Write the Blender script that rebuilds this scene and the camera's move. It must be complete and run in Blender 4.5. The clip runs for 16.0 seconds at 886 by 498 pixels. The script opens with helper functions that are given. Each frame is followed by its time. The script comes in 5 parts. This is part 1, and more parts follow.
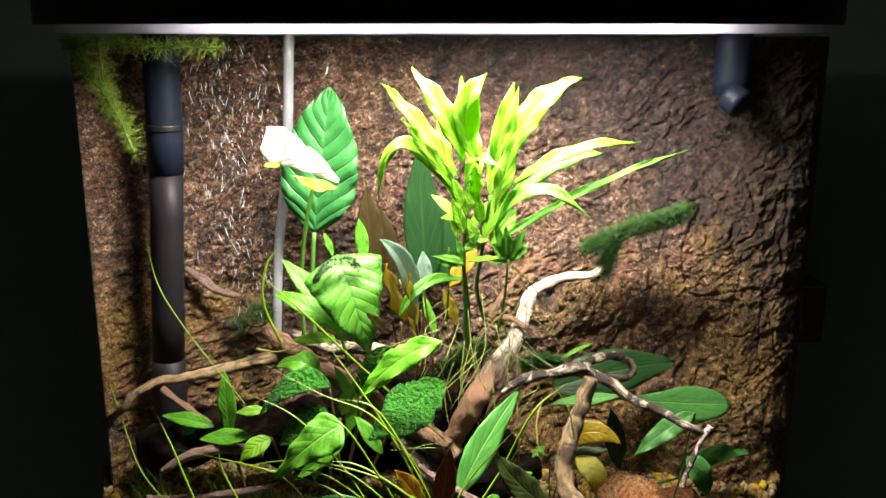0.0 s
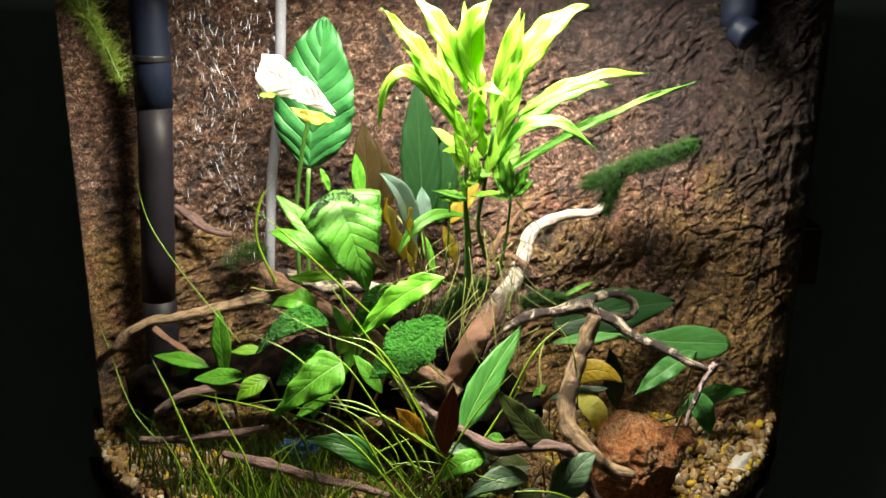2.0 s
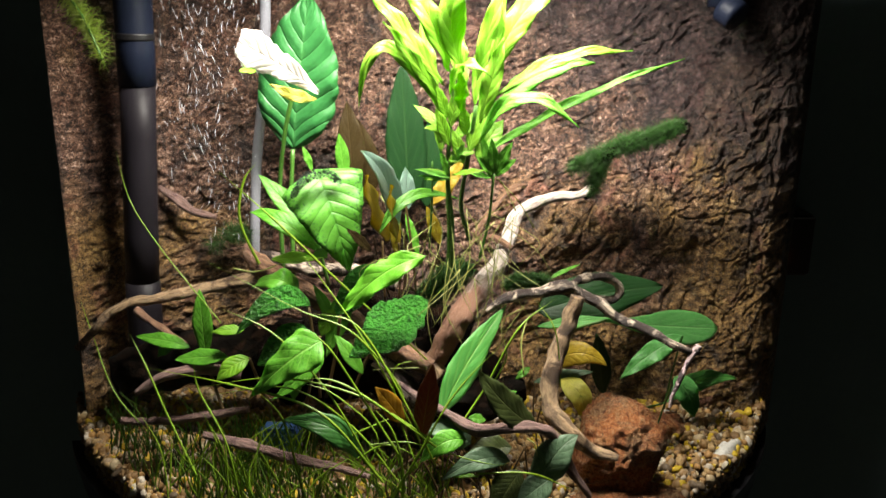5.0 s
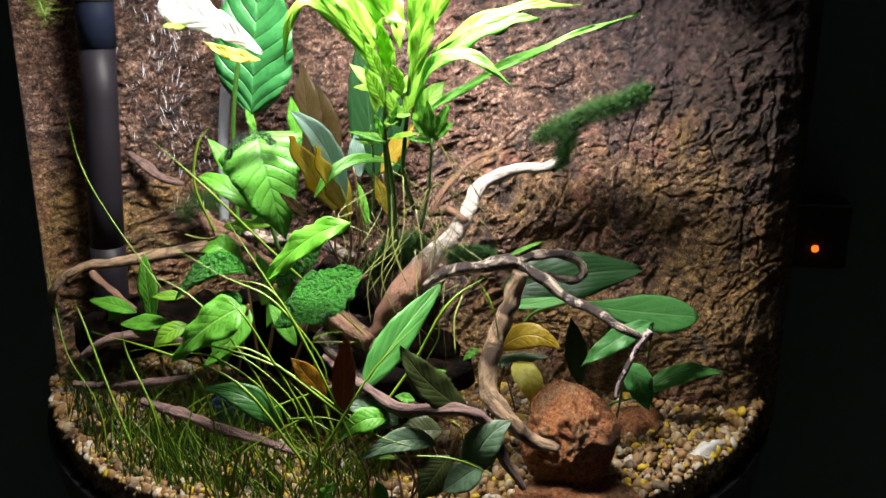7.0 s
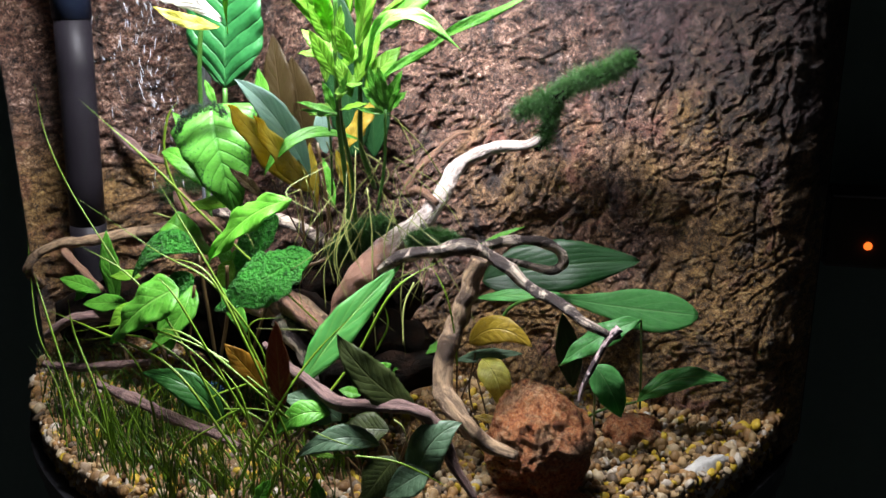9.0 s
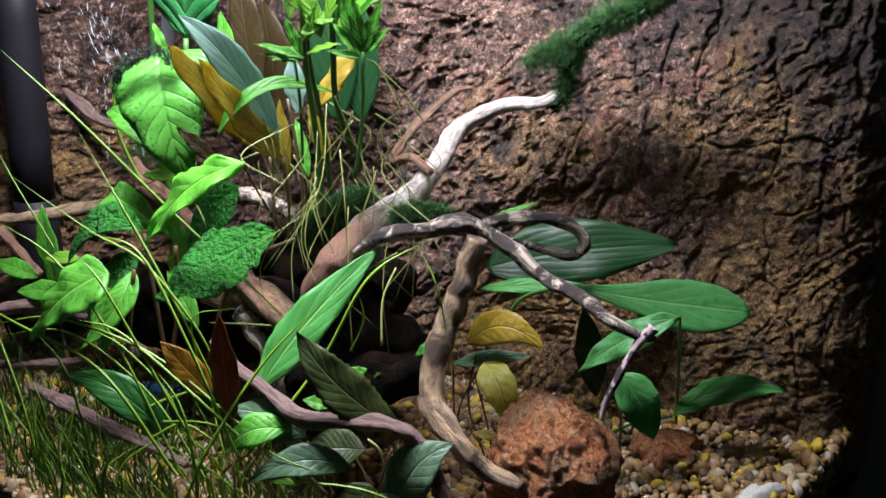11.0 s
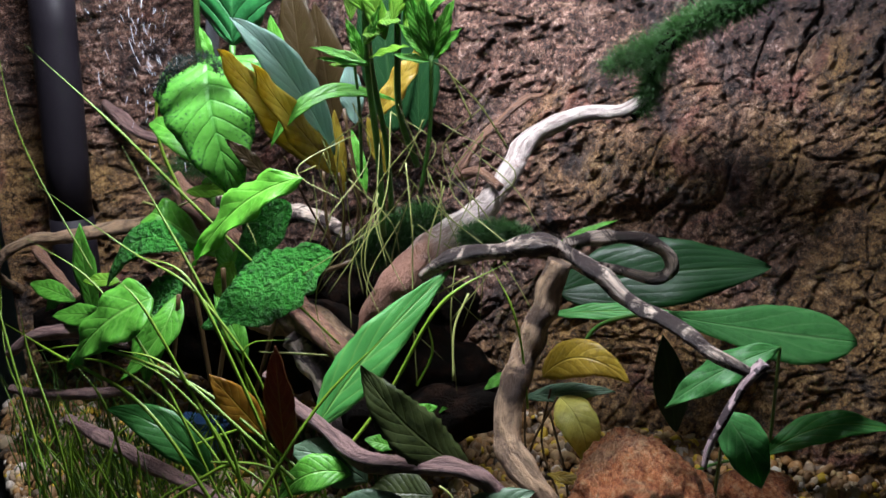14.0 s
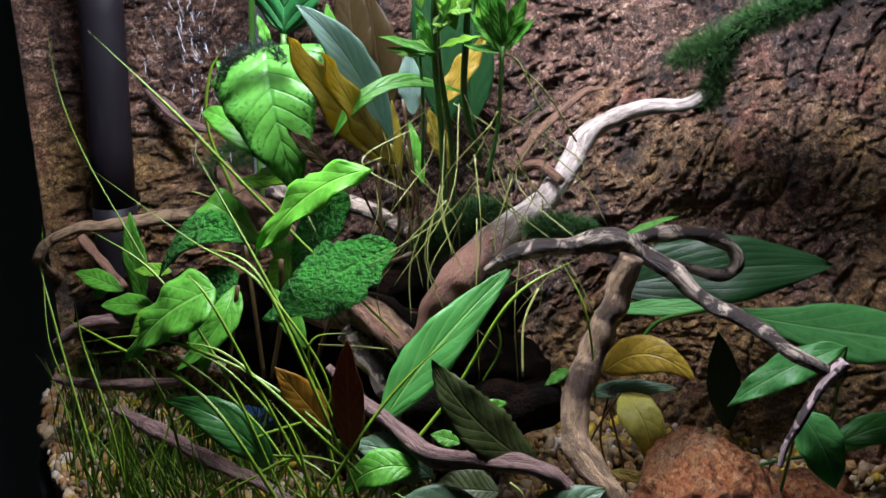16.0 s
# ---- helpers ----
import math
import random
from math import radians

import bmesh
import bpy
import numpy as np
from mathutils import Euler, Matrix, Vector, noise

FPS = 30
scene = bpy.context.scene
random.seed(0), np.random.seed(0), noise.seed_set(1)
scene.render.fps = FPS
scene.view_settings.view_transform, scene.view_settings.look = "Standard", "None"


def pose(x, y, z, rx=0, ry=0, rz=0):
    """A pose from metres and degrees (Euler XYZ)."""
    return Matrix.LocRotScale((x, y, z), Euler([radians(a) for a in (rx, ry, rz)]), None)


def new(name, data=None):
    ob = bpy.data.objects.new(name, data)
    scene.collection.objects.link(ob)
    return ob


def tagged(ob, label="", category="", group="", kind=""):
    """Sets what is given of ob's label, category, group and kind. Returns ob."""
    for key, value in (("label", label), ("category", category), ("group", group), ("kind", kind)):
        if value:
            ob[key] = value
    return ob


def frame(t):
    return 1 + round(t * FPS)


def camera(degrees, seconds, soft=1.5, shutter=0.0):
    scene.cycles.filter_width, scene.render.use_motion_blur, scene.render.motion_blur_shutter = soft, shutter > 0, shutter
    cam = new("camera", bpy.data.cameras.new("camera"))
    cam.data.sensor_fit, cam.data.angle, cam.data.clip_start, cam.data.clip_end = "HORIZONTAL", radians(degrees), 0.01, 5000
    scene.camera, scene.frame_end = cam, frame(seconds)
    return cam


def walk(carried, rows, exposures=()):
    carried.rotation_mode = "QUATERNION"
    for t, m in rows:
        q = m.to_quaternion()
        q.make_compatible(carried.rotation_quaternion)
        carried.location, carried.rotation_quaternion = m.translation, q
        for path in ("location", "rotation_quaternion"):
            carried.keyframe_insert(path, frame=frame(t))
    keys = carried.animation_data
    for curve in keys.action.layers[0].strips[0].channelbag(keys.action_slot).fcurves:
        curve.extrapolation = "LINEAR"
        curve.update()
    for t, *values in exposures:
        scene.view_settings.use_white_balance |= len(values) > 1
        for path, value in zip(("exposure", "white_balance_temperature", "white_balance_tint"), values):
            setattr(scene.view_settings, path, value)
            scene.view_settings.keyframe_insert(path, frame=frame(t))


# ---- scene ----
cam = camera(53.2, 16.0)
METRES, EYE, TILT, LEAN, TURN = 0.6, 0.46, -14.0, 0.0, 0.0
ROWS = [
    (0.0, 0.0, 0.0, 0.0, 0.0, 0.0, -0.0),
    (0.5, -0.0098, 0.0197, -0.0003, -0.88, -0.94, -0.03),
    (1.0, -0.0183, 0.0286, -0.0069, -1.22, -1.89, 0.15),
    (1.5, -0.0199, 0.0353, -0.0191, -1.28, -2.55, 0.15),
    (2.0, -0.0313, 0.0334, -0.024, -1.37, -3.11, -0.06),
    (2.5, -0.038, 0.03, -0.0257, -1.49, -3.24, -0.09),
    (3.0, -0.0412, 0.0276, -0.0294, -1.78, -3.07, -0.01),
    (5.5, 0.0395, 0.0508, -0.0658, -0.42, -2.95, -0.68),
    (6.0, 0.1114, 0.0696, -0.0736, 1.52, -3.16, -1.05),
    (6.5, 0.1759, 0.0927, -0.0828, 3.99, -3.15, -1.29),
    (7.0, 0.2385, 0.1233, -0.0937, 6.41, -3.23, -1.71),
    (7.5, 0.3021, 0.1354, -0.0953, 8.33, -3.14, -2.32),
    (8.0, 0.3484, 0.1692, -0.1045, 10.46, -3.18, -2.56),
    (8.5, 0.3847, 0.224, -0.1089, 12.18, -3.55, -2.66),
    (9.0, 0.408, 0.256, -0.1108, 13.37, -3.63, -2.63),
    (11.5, 0.3875, 0.4992, -0.1429, 15.59, -4.24, -3.2),
    (12.0, 0.3679, 0.5114, -0.1448, 15.98, -4.04, -3.37),
    (12.5, 0.3569, 0.5199, -0.1418, 16.18, -3.45, -3.28),
    (13.0, 0.3476, 0.5309, -0.1405, 16.2, -3.17, -3.29),
    (13.5, 0.3384, 0.5343, -0.14, 16.4, -3.23, -3.42),
    (14.0, 0.3343, 0.5331, -0.1381, 17.0, -3.26, -2.84),
    (14.5, 0.33, 0.528, -0.1385, 17.43, -3.27, -2.46),
    (15.0, 0.315, 0.5251, -0.1416, 17.31, -3.32, -2.98),
    (15.5, 0.2965, 0.5242, -0.1386, 17.08, -3.31, -3.39),
    (16.0, 0.276, 0.5256, -0.1412, 17.09, -3.74, -3.5),
]
EXPOSURES = [(0.0, -0.05, 7400, 10), (1.5, -0.2, 7500, 9), (5.5, -0.35, 7000, 13), (8.0, -0.28, 6300, 17), (12.0, -0.55, 5700, 19), (16.0, -0.85, 5750, 21)]
walk(cam, [(t, pose(0, 0, EYE, TILT, LEAN, TURN) @ pose(METRES * x, METRES * y, METRES * z, 90 + pitch, roll, yaw)) for t, x, y, z, yaw, pitch, roll in ROWS], EXPOSURES)

# ---- world and light ----
world = bpy.data.worlds.new("room_dark")
scene.world = world
world.use_nodes = True
world.node_tree.nodes["Background"].inputs[0].default_value = (0.35, 0.55, 0.5, 1)
world.node_tree.nodes["Background"].inputs[1].default_value = 0.0032

FLOOR_Z, WATER_Z, LID_Z = -0.022, 0.455, 0.4635


def area(name, m, sx, sy, watts, colour):
    lamp = bpy.data.lights.new(name, "AREA")
    lamp.shape, lamp.size, lamp.size_y, lamp.energy, lamp.color = "RECTANGLE", sx, sy, watts, colour
    ob = new(name, lamp)
    ob.matrix_world = m
    return ob


lamp = area("lid_lamp", pose(0.015, 0.706, 0.4985), 0.33, 0.054, 8.6, (1.0, 0.985, 0.93))
lamp.data.spread = math.radians(150)


# ---- materials ----
class Nodes:
    """A small wrapper to write node materials in few lines."""

    def __init__(self, name):
        self.mat = bpy.data.materials.new(name)
        self.mat.use_nodes = True
        self.tree = self.mat.node_tree
        self.bsdf = self.tree.nodes["Principled BSDF"]
        self.out = self.tree.nodes["Material Output"]

    def add(self, kind, **inputs):
        node = self.tree.nodes.new(kind)
        for key, value in inputs.items():
            self.put(node, key.replace("_", " "), value)
        return node

    def put(self, node, key, value):
        socket = node.inputs[int(key)] if key.isdigit() else node.inputs[key]
        if hasattr(value, "is_output"):
            self.tree.links.new(value, socket)
        else:
            socket.default_value = value

    def math(self, op, a, b=0.0, clamp=False):
        node = self.tree.nodes.new("ShaderNodeMath")
        node.operation, node.use_clamp = op, clamp
        self.put(node, "0", a), self.put(node, "1", b)
        return node.outputs[0]

    def noise(self, scale, vector=None, detail=4.0, rough=0.55, distortion=0.0):
        node = self.add("ShaderNodeTexNoise", Scale=scale, Detail=detail, Roughness=rough, Distortion=distortion)
        if vector is not None:
            self.tree.links.new(vector, node.inputs["Vector"])
        return node.outputs["Fac"]

    def ramp(self, fac, stops):
        node = self.tree.nodes.new("ShaderNodeValToRGB")
        el = node.color_ramp.elements
        while len(el) < len(stops):
            el.new(0.5)
        for e, (at, col) in zip(el, stops):
            e.position, e.color = at, (*col, 1) if len(col) == 3 else col
        self.tree.links.new(fac, node.inputs[0])
        return node.outputs[0]

    def mix(self, fac, a, b, blend="MIX"):
        node = self.tree.nodes.new("ShaderNodeMix")
        node.data_type, node.blend_type = "RGBA", blend
        for sock, value in ((node.inputs[0], fac), (node.inputs[6], a), (node.inputs[7], b)):
            if hasattr(value, "is_output"):
                self.tree.links.new(value, sock)
            else:
                sock.default_value = (*value, 1) if isinstance(value, tuple) and len(value) == 3 else value
        return node.outputs[2]

    def bump(self, height, strength=0.5, distance=0.002):
        node = self.add("ShaderNodeBump", Height=height, Strength=strength, Distance=distance)
        self.tree.links.new(node.outputs[0], self.bsdf.inputs["Normal"])
        return node.outputs[0]

    def coords(self, which="Object"):
        return self.tree.nodes.new("ShaderNodeTexCoord").outputs[which]

    def stretch(self, vector, sx, sy, sz):
        node = self.tree.nodes.new("ShaderNodeMapping")
        node.inputs["Scale"].default_value = (sx, sy, sz)
        self.tree.links.new(vector, node.inputs["Vector"])
        return node.outputs[0]

    def done(self, colour, rough=0.5, **more):
        self.put(self.bsdf, "Base Color", colour if hasattr(colour, "is_output") else (*colour, 1))
        self.put(self.bsdf, "Roughness", rough)
        for key, value in more.items():
            self.put(self.bsdf, key.replace("_", " "), value)
        return self.mat


def plain_mat(name, colour, rough=0.5, grain=60.0, vary=0.25, bump=0.15, **more):
    n = Nodes(name)
    f = n.noise(grain, n.coords(), 6)
    g = n.noise(grain * 0.12, n.coords(), 3)
    dark = tuple(c * (1 - vary) for c in colour)
    lite = tuple(min(1, c * (1 + vary)) for c in colour)
    col = n.mix(n.math("MULTIPLY", f, g), dark, lite)
    n.bump(f, bump, 0.001)
    return n.done(col, rough, **more)


def leaf_mat(name, colour, vein, veins=9.0, slope=0.9, rough=0.42, through_light=0.4, blotch=None, crinkle=0.0, ribs=0.16, specks=None):
    """Leaf skin: a paler midrib, side veins that run forward, blotches, and light that comes through."""
    n = Nodes(name)
    uv = n.add("ShaderNodeSeparateXYZ", Vector=n.coords("UV"))
    u, v = uv.outputs[0], uv.outputs[1]
    off = n.math("ABSOLUTE", n.math("SUBTRACT", v, 0.5))
    phase = n.math("SUBTRACT", n.math("MULTIPLY", u, veins), n.math("MULTIPLY", off, slope * veins * 0.55))
    wobble = n.noise(45.0, n.coords(), 3)
    wave = n.math("SINE", n.math("MULTIPLY", n.math("ADD", phase, n.math("MULTIPLY", wobble, 0.35)), 6.2832))
    side = n.math("POWER", n.math("MULTIPLY", n.math("ADD", wave, 1.0), 0.5), 22.0)
    rib = n.math("SUBTRACT", 1.0, n.math("MULTIPLY", off, 26.0), clamp=True)
    info = n.tree.nodes.new("ShaderNodeObjectInfo").outputs["Random"]
    mask = n.math("MAXIMUM", rib, n.math("MULTIPLY", side, 0.55))
    patch = n.noise(75.0, n.coords(), 6, 0.65)
    tone = n.math("ADD", n.math("MULTIPLY", patch, 0.75), n.math("MULTIPLY", info, 0.35))
    base = n.mix(tone, tuple(c * 0.62 for c in colour), tuple(min(1, c * 1.35) for c in colour))
    if blotch:
        spots = n.ramp(n.noise(330.0, n.coords(), 5, 0.68), [(0.5, (0, 0, 0)), (0.62, (1, 1, 1))])
        base = n.mix(spots, base, blotch)
    if specks:
        rim = n.math("MULTIPLY", n.math("SUBTRACT", off, 0.22), 0.42)
        base = n.mix(n.ramp(n.math("ADD", n.noise(520.0, n.coords(), 3, 0.6), rim), [(0.62, (0, 0, 0)), (0.65, (1, 1, 1))]), base, specks)
    fine = n.noise(1300.0, n.coords(), 3)
    base = n.mix(n.math("MULTIPLY", fine, 0.35), base, tuple(c * 0.5 for c in colour))
    col = n.mix(n.math("MULTIPLY", mask, 0.5), base, vein)
    height = n.math("SUBTRACT", n.math("MULTIPLY", n.math("ADD", n.math("MULTIPLY", wave, 0.5), n.math("MULTIPLY", side, 0.9)), -ribs), n.math("MULTIPLY", rib, 0.6))
    height = n.math("ADD", height, n.math("MULTIPLY", n.noise(330.0, n.coords(), 4), 0.5 + crinkle * 4))
    bump = n.bump(height, 0.55 + crinkle * 0.3, 0.0012 + crinkle * 0.0006)
    n.done(col, rough)
    tr = n.add("ShaderNodeBsdfTranslucent", Color=n.mix(0.5, col, tuple(min(1, c * 1.5) for c in colour)), Normal=bump)
    mixer = n.add("ShaderNodeMixShader", Fac=through_light)
    n.tree.links.new(n.bsdf.outputs[0], mixer.inputs[1])
    n.tree.links.new(tr.outputs[0], mixer.inputs[2])
    n.tree.links.new(mixer.outputs[0], n.out.inputs["Surface"])
    return n.mat


def wood_mat(name, pale, dark, spots=0.0, patchy=0.5, rough=0.62, foot=None, size=85.0, blend=0.06):
    """Weathered driftwood with streaks along its length; the UV holds metres along and turns round."""
    n = Nodes(name)
    streak = n.noise(1.0, n.stretch(n.coords("UV"), 60, 11, 1), 8, 0.68, 0.8)
    fine = n.noise(1.0, n.stretch(n.coords("UV"), 420, 46, 1), 6, 0.66, 0.4)
    patch = n.noise(size, n.coords(), 7, 0.66, 0.5)
    col = n.mix(n.ramp(streak, [(0.40, (0, 0, 0)), (0.58, (1, 1, 1))]), tuple(0.30 * p + 0.35 * d for p, d in zip(pale, dark)), pale)
    col = n.mix(n.ramp(patch, [(patchy - blend, (1, 1, 1)), (patchy + blend, (0, 0, 0))]), col, dark)
    if foot:
        run = n.math("ADD", n.add("ShaderNodeSeparateXYZ", Vector=n.coords("UV")).outputs[0], n.math("MULTIPLY", patch, 0.05))
        col = n.mix(n.ramp(run, [(0.095, (1, 1, 1)), (0.125, (0, 0, 0))]), col, n.mix(streak, tuple(c * 0.5 for c in foot), tuple(c * 1.4 for c in foot)))
    if spots:
        col = n.mix(n.ramp(n.noise(150.0, n.coords(), 2, 0.4), [(0.53, (0, 0, 0)), (0.57, (1, 1, 1))]), col, (0.012, 0.01, 0.012))
    col = n.mix(n.math("MULTIPLY", fine, 0.28), col, dark)
    n.bump(n.math("ADD", n.math("MULTIPLY", streak, 0.8), n.math("MULTIPLY", fine, 0.6)), 1.0, 0.004)
    return n.done(col, rough)


def rock_mat():
    """Brown moulded rock: flaky dark hollows, pale broken edges, rusty and ochre stains."""
    n = Nodes("brown_rock")
    co = n.coords()
    big = n.noise(6.5, co, 5, 0.6, 0.5)
    mid = n.noise(95.0, n.stretch(co, 1, 1, 1.5), 9, 0.76, 0.6)
    fine = n.noise(380.0, n.stretch(co, 1.2, 1, 1), 6, 0.74, 0.9)
    grit = n.noise(880.0, co, 4, 0.75, 0.5)
    mixed = n.math("ADD", n.math("MULTIPLY", mid, 0.38), n.math("ADD", n.math("MULTIPLY", fine, 0.38), n.math("MULTIPLY", grit, 0.24)))
    grey = n.ramp(mixed, [(0.42, (0.006, 0.004, 0.005)), (0.475, (0.042, 0.021, 0.015)), (0.525, (0.22, 0.115, 0.075)), (0.57, (0.56, 0.37, 0.28)), (0.61, (0.88, 0.74, 0.65))])
    ochre = n.ramp(mixed, [(0.42, (0.014, 0.008, 0.004)), (0.475, (0.105, 0.056, 0.018)), (0.53, (0.35, 0.205, 0.072)), (0.59, (0.66, 0.46, 0.20))])
    rusty = n.ramp(mixed, [(0.42, (0.020, 0.007, 0.005)), (0.48, (0.17, 0.062, 0.040)), (0.54, (0.38, 0.17, 0.12)), (0.61, (0.66, 0.42, 0.36))])
    sep = n.add("ShaderNodeSeparateXYZ", Vector=co)
    # ochre film grows on the bark-like half and low down, in ragged patches
    side = n.math("ADD", n.math("MAXIMUM", n.math("MULTIPLY", sep.outputs[0], 0.95), n.math("SUBTRACT", n.math("MULTIPLY", sep.outputs[0], -1.0), 0.19)), n.math("MULTIPLY", sep.outputs[2], -0.75))
    ochre_mask = n.ramp(n.math("ADD", side, big), [(0.44, (0, 0, 0)), (0.60, (1, 1, 1))])
    rust_mask = n.ramp(n.noise(17.0, co, 6, 0.7, 0.9), [(0.55, (0, 0, 0)), (0.66, (0.85, 0.85, 0.85))])
    col = n.mix(ochre_mask, grey, ochre)
    col = n.mix(rust_mask, col, rusty)
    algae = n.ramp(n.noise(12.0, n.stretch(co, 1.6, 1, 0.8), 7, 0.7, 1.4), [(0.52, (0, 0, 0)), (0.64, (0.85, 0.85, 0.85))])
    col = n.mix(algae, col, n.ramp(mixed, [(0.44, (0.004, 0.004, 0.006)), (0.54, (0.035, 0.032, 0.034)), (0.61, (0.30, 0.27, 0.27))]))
    # Dark purplish upper right; the fall-off of lamplight is put into this colour too.
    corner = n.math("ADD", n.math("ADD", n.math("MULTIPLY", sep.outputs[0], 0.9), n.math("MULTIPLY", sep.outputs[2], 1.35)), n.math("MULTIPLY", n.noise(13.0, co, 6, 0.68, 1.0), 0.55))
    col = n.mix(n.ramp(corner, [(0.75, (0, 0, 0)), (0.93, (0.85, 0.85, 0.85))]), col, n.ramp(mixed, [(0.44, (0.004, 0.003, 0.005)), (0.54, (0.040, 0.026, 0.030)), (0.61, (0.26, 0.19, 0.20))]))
    n.bump(n.math("ADD", n.math("MULTIPLY", mid, 0.35), n.math("ADD", n.math("MULTIPLY", fine, 0.75), n.math("MULTIPLY", grit, 0.5))), 1.0, 0.0042)
    return n.done(col, n.math("ADD", n.math("MULTIPLY", fine, 0.5), 0.20))


def lava_mat():
    n = Nodes("red_lava_stone")
    co = n.coords()
    fine = n.noise(300.0, co, 8, 0.78, 0.5)
    pores = n.add("ShaderNodeTexVoronoi", Scale=270.0, Randomness=1.0).outputs["Distance"]
    patch = n.noise(42.0, co, 6, 0.7, 0.6)
    crust = n.noise(70.0, n.stretch(co, 1, 1, 2.5), 6, 0.7, 0.8)
    col = n.ramp(fine, [(0.34, (0.09, 0.02, 0.006)), (0.44, (0.48, 0.13, 0.035)), (0.53, (0.74, 0.28, 0.085)), (0.64, (0.85, 0.52, 0.26))])
    col = n.mix(n.ramp(patch, [(0.47, (0, 0, 0)), (0.60, (0.75, 0.75, 0.75))]), col, n.ramp(fine, [(0.38, (0.14, 0.06, 0.025)), (0.60, (0.74, 0.48, 0.25))]))
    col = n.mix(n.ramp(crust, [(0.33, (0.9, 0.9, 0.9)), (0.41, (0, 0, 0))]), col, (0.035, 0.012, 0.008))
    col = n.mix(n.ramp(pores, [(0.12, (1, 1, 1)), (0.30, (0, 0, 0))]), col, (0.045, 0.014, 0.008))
    n.bump(n.math("ADD", n.math("MULTIPLY", pores, 1.0), n.math("MULTIPLY", fine, 2.2)), 1.0, 0.0045)
    return n.done(col, 0.85)


def gravel_mat():
    n = Nodes("mixed_gravel")
    pick = n.tree.nodes.new("ShaderNodeNewGeometry").outputs["Random Per Island"]
    node = n.tree.nodes.new("ShaderNodeValToRGB")
    node.color_ramp.interpolation = "CONSTANT"
    tones = [(0.0, (0.34, 0.20, 0.08)), (0.15, (0.58, 0.40, 0.19)), (0.29, (0.22, 0.12, 0.05)), (0.40, (0.70, 0.57, 0.36)), (0.52, (0.50, 0.27, 0.09)), (0.65, (0.36, 0.27, 0.18)), (0.72, (0.80, 0.57, 0.015)), (0.84, (0.82, 0.76, 0.64)), (0.93, (0.09, 0.08, 0.07))]
    el = node.color_ramp.elements
    while len(el) < len(tones):
        el.new(0.5)
    for e, (at, c) in zip(el, tones):
        e.position, e.color = at, (*c, 1)
    n.tree.links.new(pick, node.inputs[0])
    f = n.noise(480.0, n.coords(), 5)
    col = n.mix(n.math("ADD", n.math("MULTIPLY", f, 0.5), 0.30), node.outputs[0], (0.10, 0.055, 0.012))
    n.bump(f, 0.5, 0.0008)
    return n.done(col, 0.62)


def glass_mat(name, tint=(1, 1, 1), gloss=0.01):
    """A clear pane that lets light straight through and mirrors a little."""
    n = Nodes(name)
    clear = n.add("ShaderNodeBsdfTransparent", Color=(*tint, 1))
    shine = n.add("ShaderNodeBsdfGlossy", Roughness=0.0)
    mixer = n.add("ShaderNodeMixShader", Fac=gloss)
    n.tree.links.new(clear.outputs[0], mixer.inputs[1])
    n.tree.links.new(shine.outputs[0], mixer.inputs[2])
    n.tree.links.new(mixer.outputs[0], n.out.inputs["Surface"])
    n.tree.nodes.remove(n.bsdf)
    return n.mat


def glow_mat(name, colour, strength):
    n = Nodes(name)
    n.put(n.bsdf, "Emission Color", (*colour, 1))
    n.put(n.bsdf, "Emission Strength", strength)
    return n.done(colour, 0.4)


def milky_mat(name, colour):
    n = Nodes(name)
    n.done(colour, 0.4)
    tr = n.add("ShaderNodeBsdfTranslucent", Color=(*colour, 1))
    mixer = n.add("ShaderNodeMixShader", Fac=0.6)
    n.tree.links.new(n.bsdf.outputs[0], mixer.inputs[1])
    n.tree.links.new(tr.outputs[0], mixer.inputs[2])
    n.tree.links.new(mixer.outputs[0], n.out.inputs["Surface"])
    return n.mat


rim_band_white = milky_mat("milky_rim_band", (0.55, 0.54, 0.62))
rock = rock_mat()
lava = lava_mat()
gravel = gravel_mat()
glass = glass_mat("clear_glass")
water = glass_mat("water_skin", (0.97, 1.0, 0.99), 0.03)
black_plastic = plain_mat("black_plastic", (0.012, 0.012, 0.014), 0.42, 200, 0.3, 0.1)
grey_plastic = plain_mat("dark_blue_grey_plastic", (0.010, 0.015, 0.032), 0.5, 120, 0.35, 0.1)
smoke_plastic = plain_mat("smoky_grey_plastic", (0.014, 0.012, 0.016), 0.5, 90, 0.35, 0.1)
for pipe_mat in (grey_plastic, smoke_plastic):
    pipe_mat.node_tree.nodes["Principled BSDF"].inputs["Specular IOR Level"].default_value = 0.2
hood_inside = plain_mat("white_reflector", (0.55, 0.55, 0.57), 0.35, 80, 0.06, 0.05)
wall_paint = plain_mat("blue_grey_wall_paint", (0.20, 0.30, 0.31), 0.85, 90, 0.12, 0.2)
# Paint of the unseen walls and ceiling, kept pale to bounce tank light.
bounce_paint = plain_mat("bounce_wall_paint", (0.62, 0.66, 0.64), 0.85, 90, 0.1, 0.2)
carpet = plain_mat("dark_floor_covering", (0.22, 0.19, 0.16), 0.9, 120, 0.4, 0.4)
stand_wood = plain_mat("black_stained_wood", (0.016, 0.014, 0.013), 0.5, 60, 0.4, 0.2)
bubble = plain_mat("air_bubble", (0.74, 0.79, 0.88), 0.12, 200, 0.05, 0.0)
blue_plastic = plain_mat("blue_plastic", (0.05, 0.14, 0.32), 0.35, 90, 0.3, 0.1)

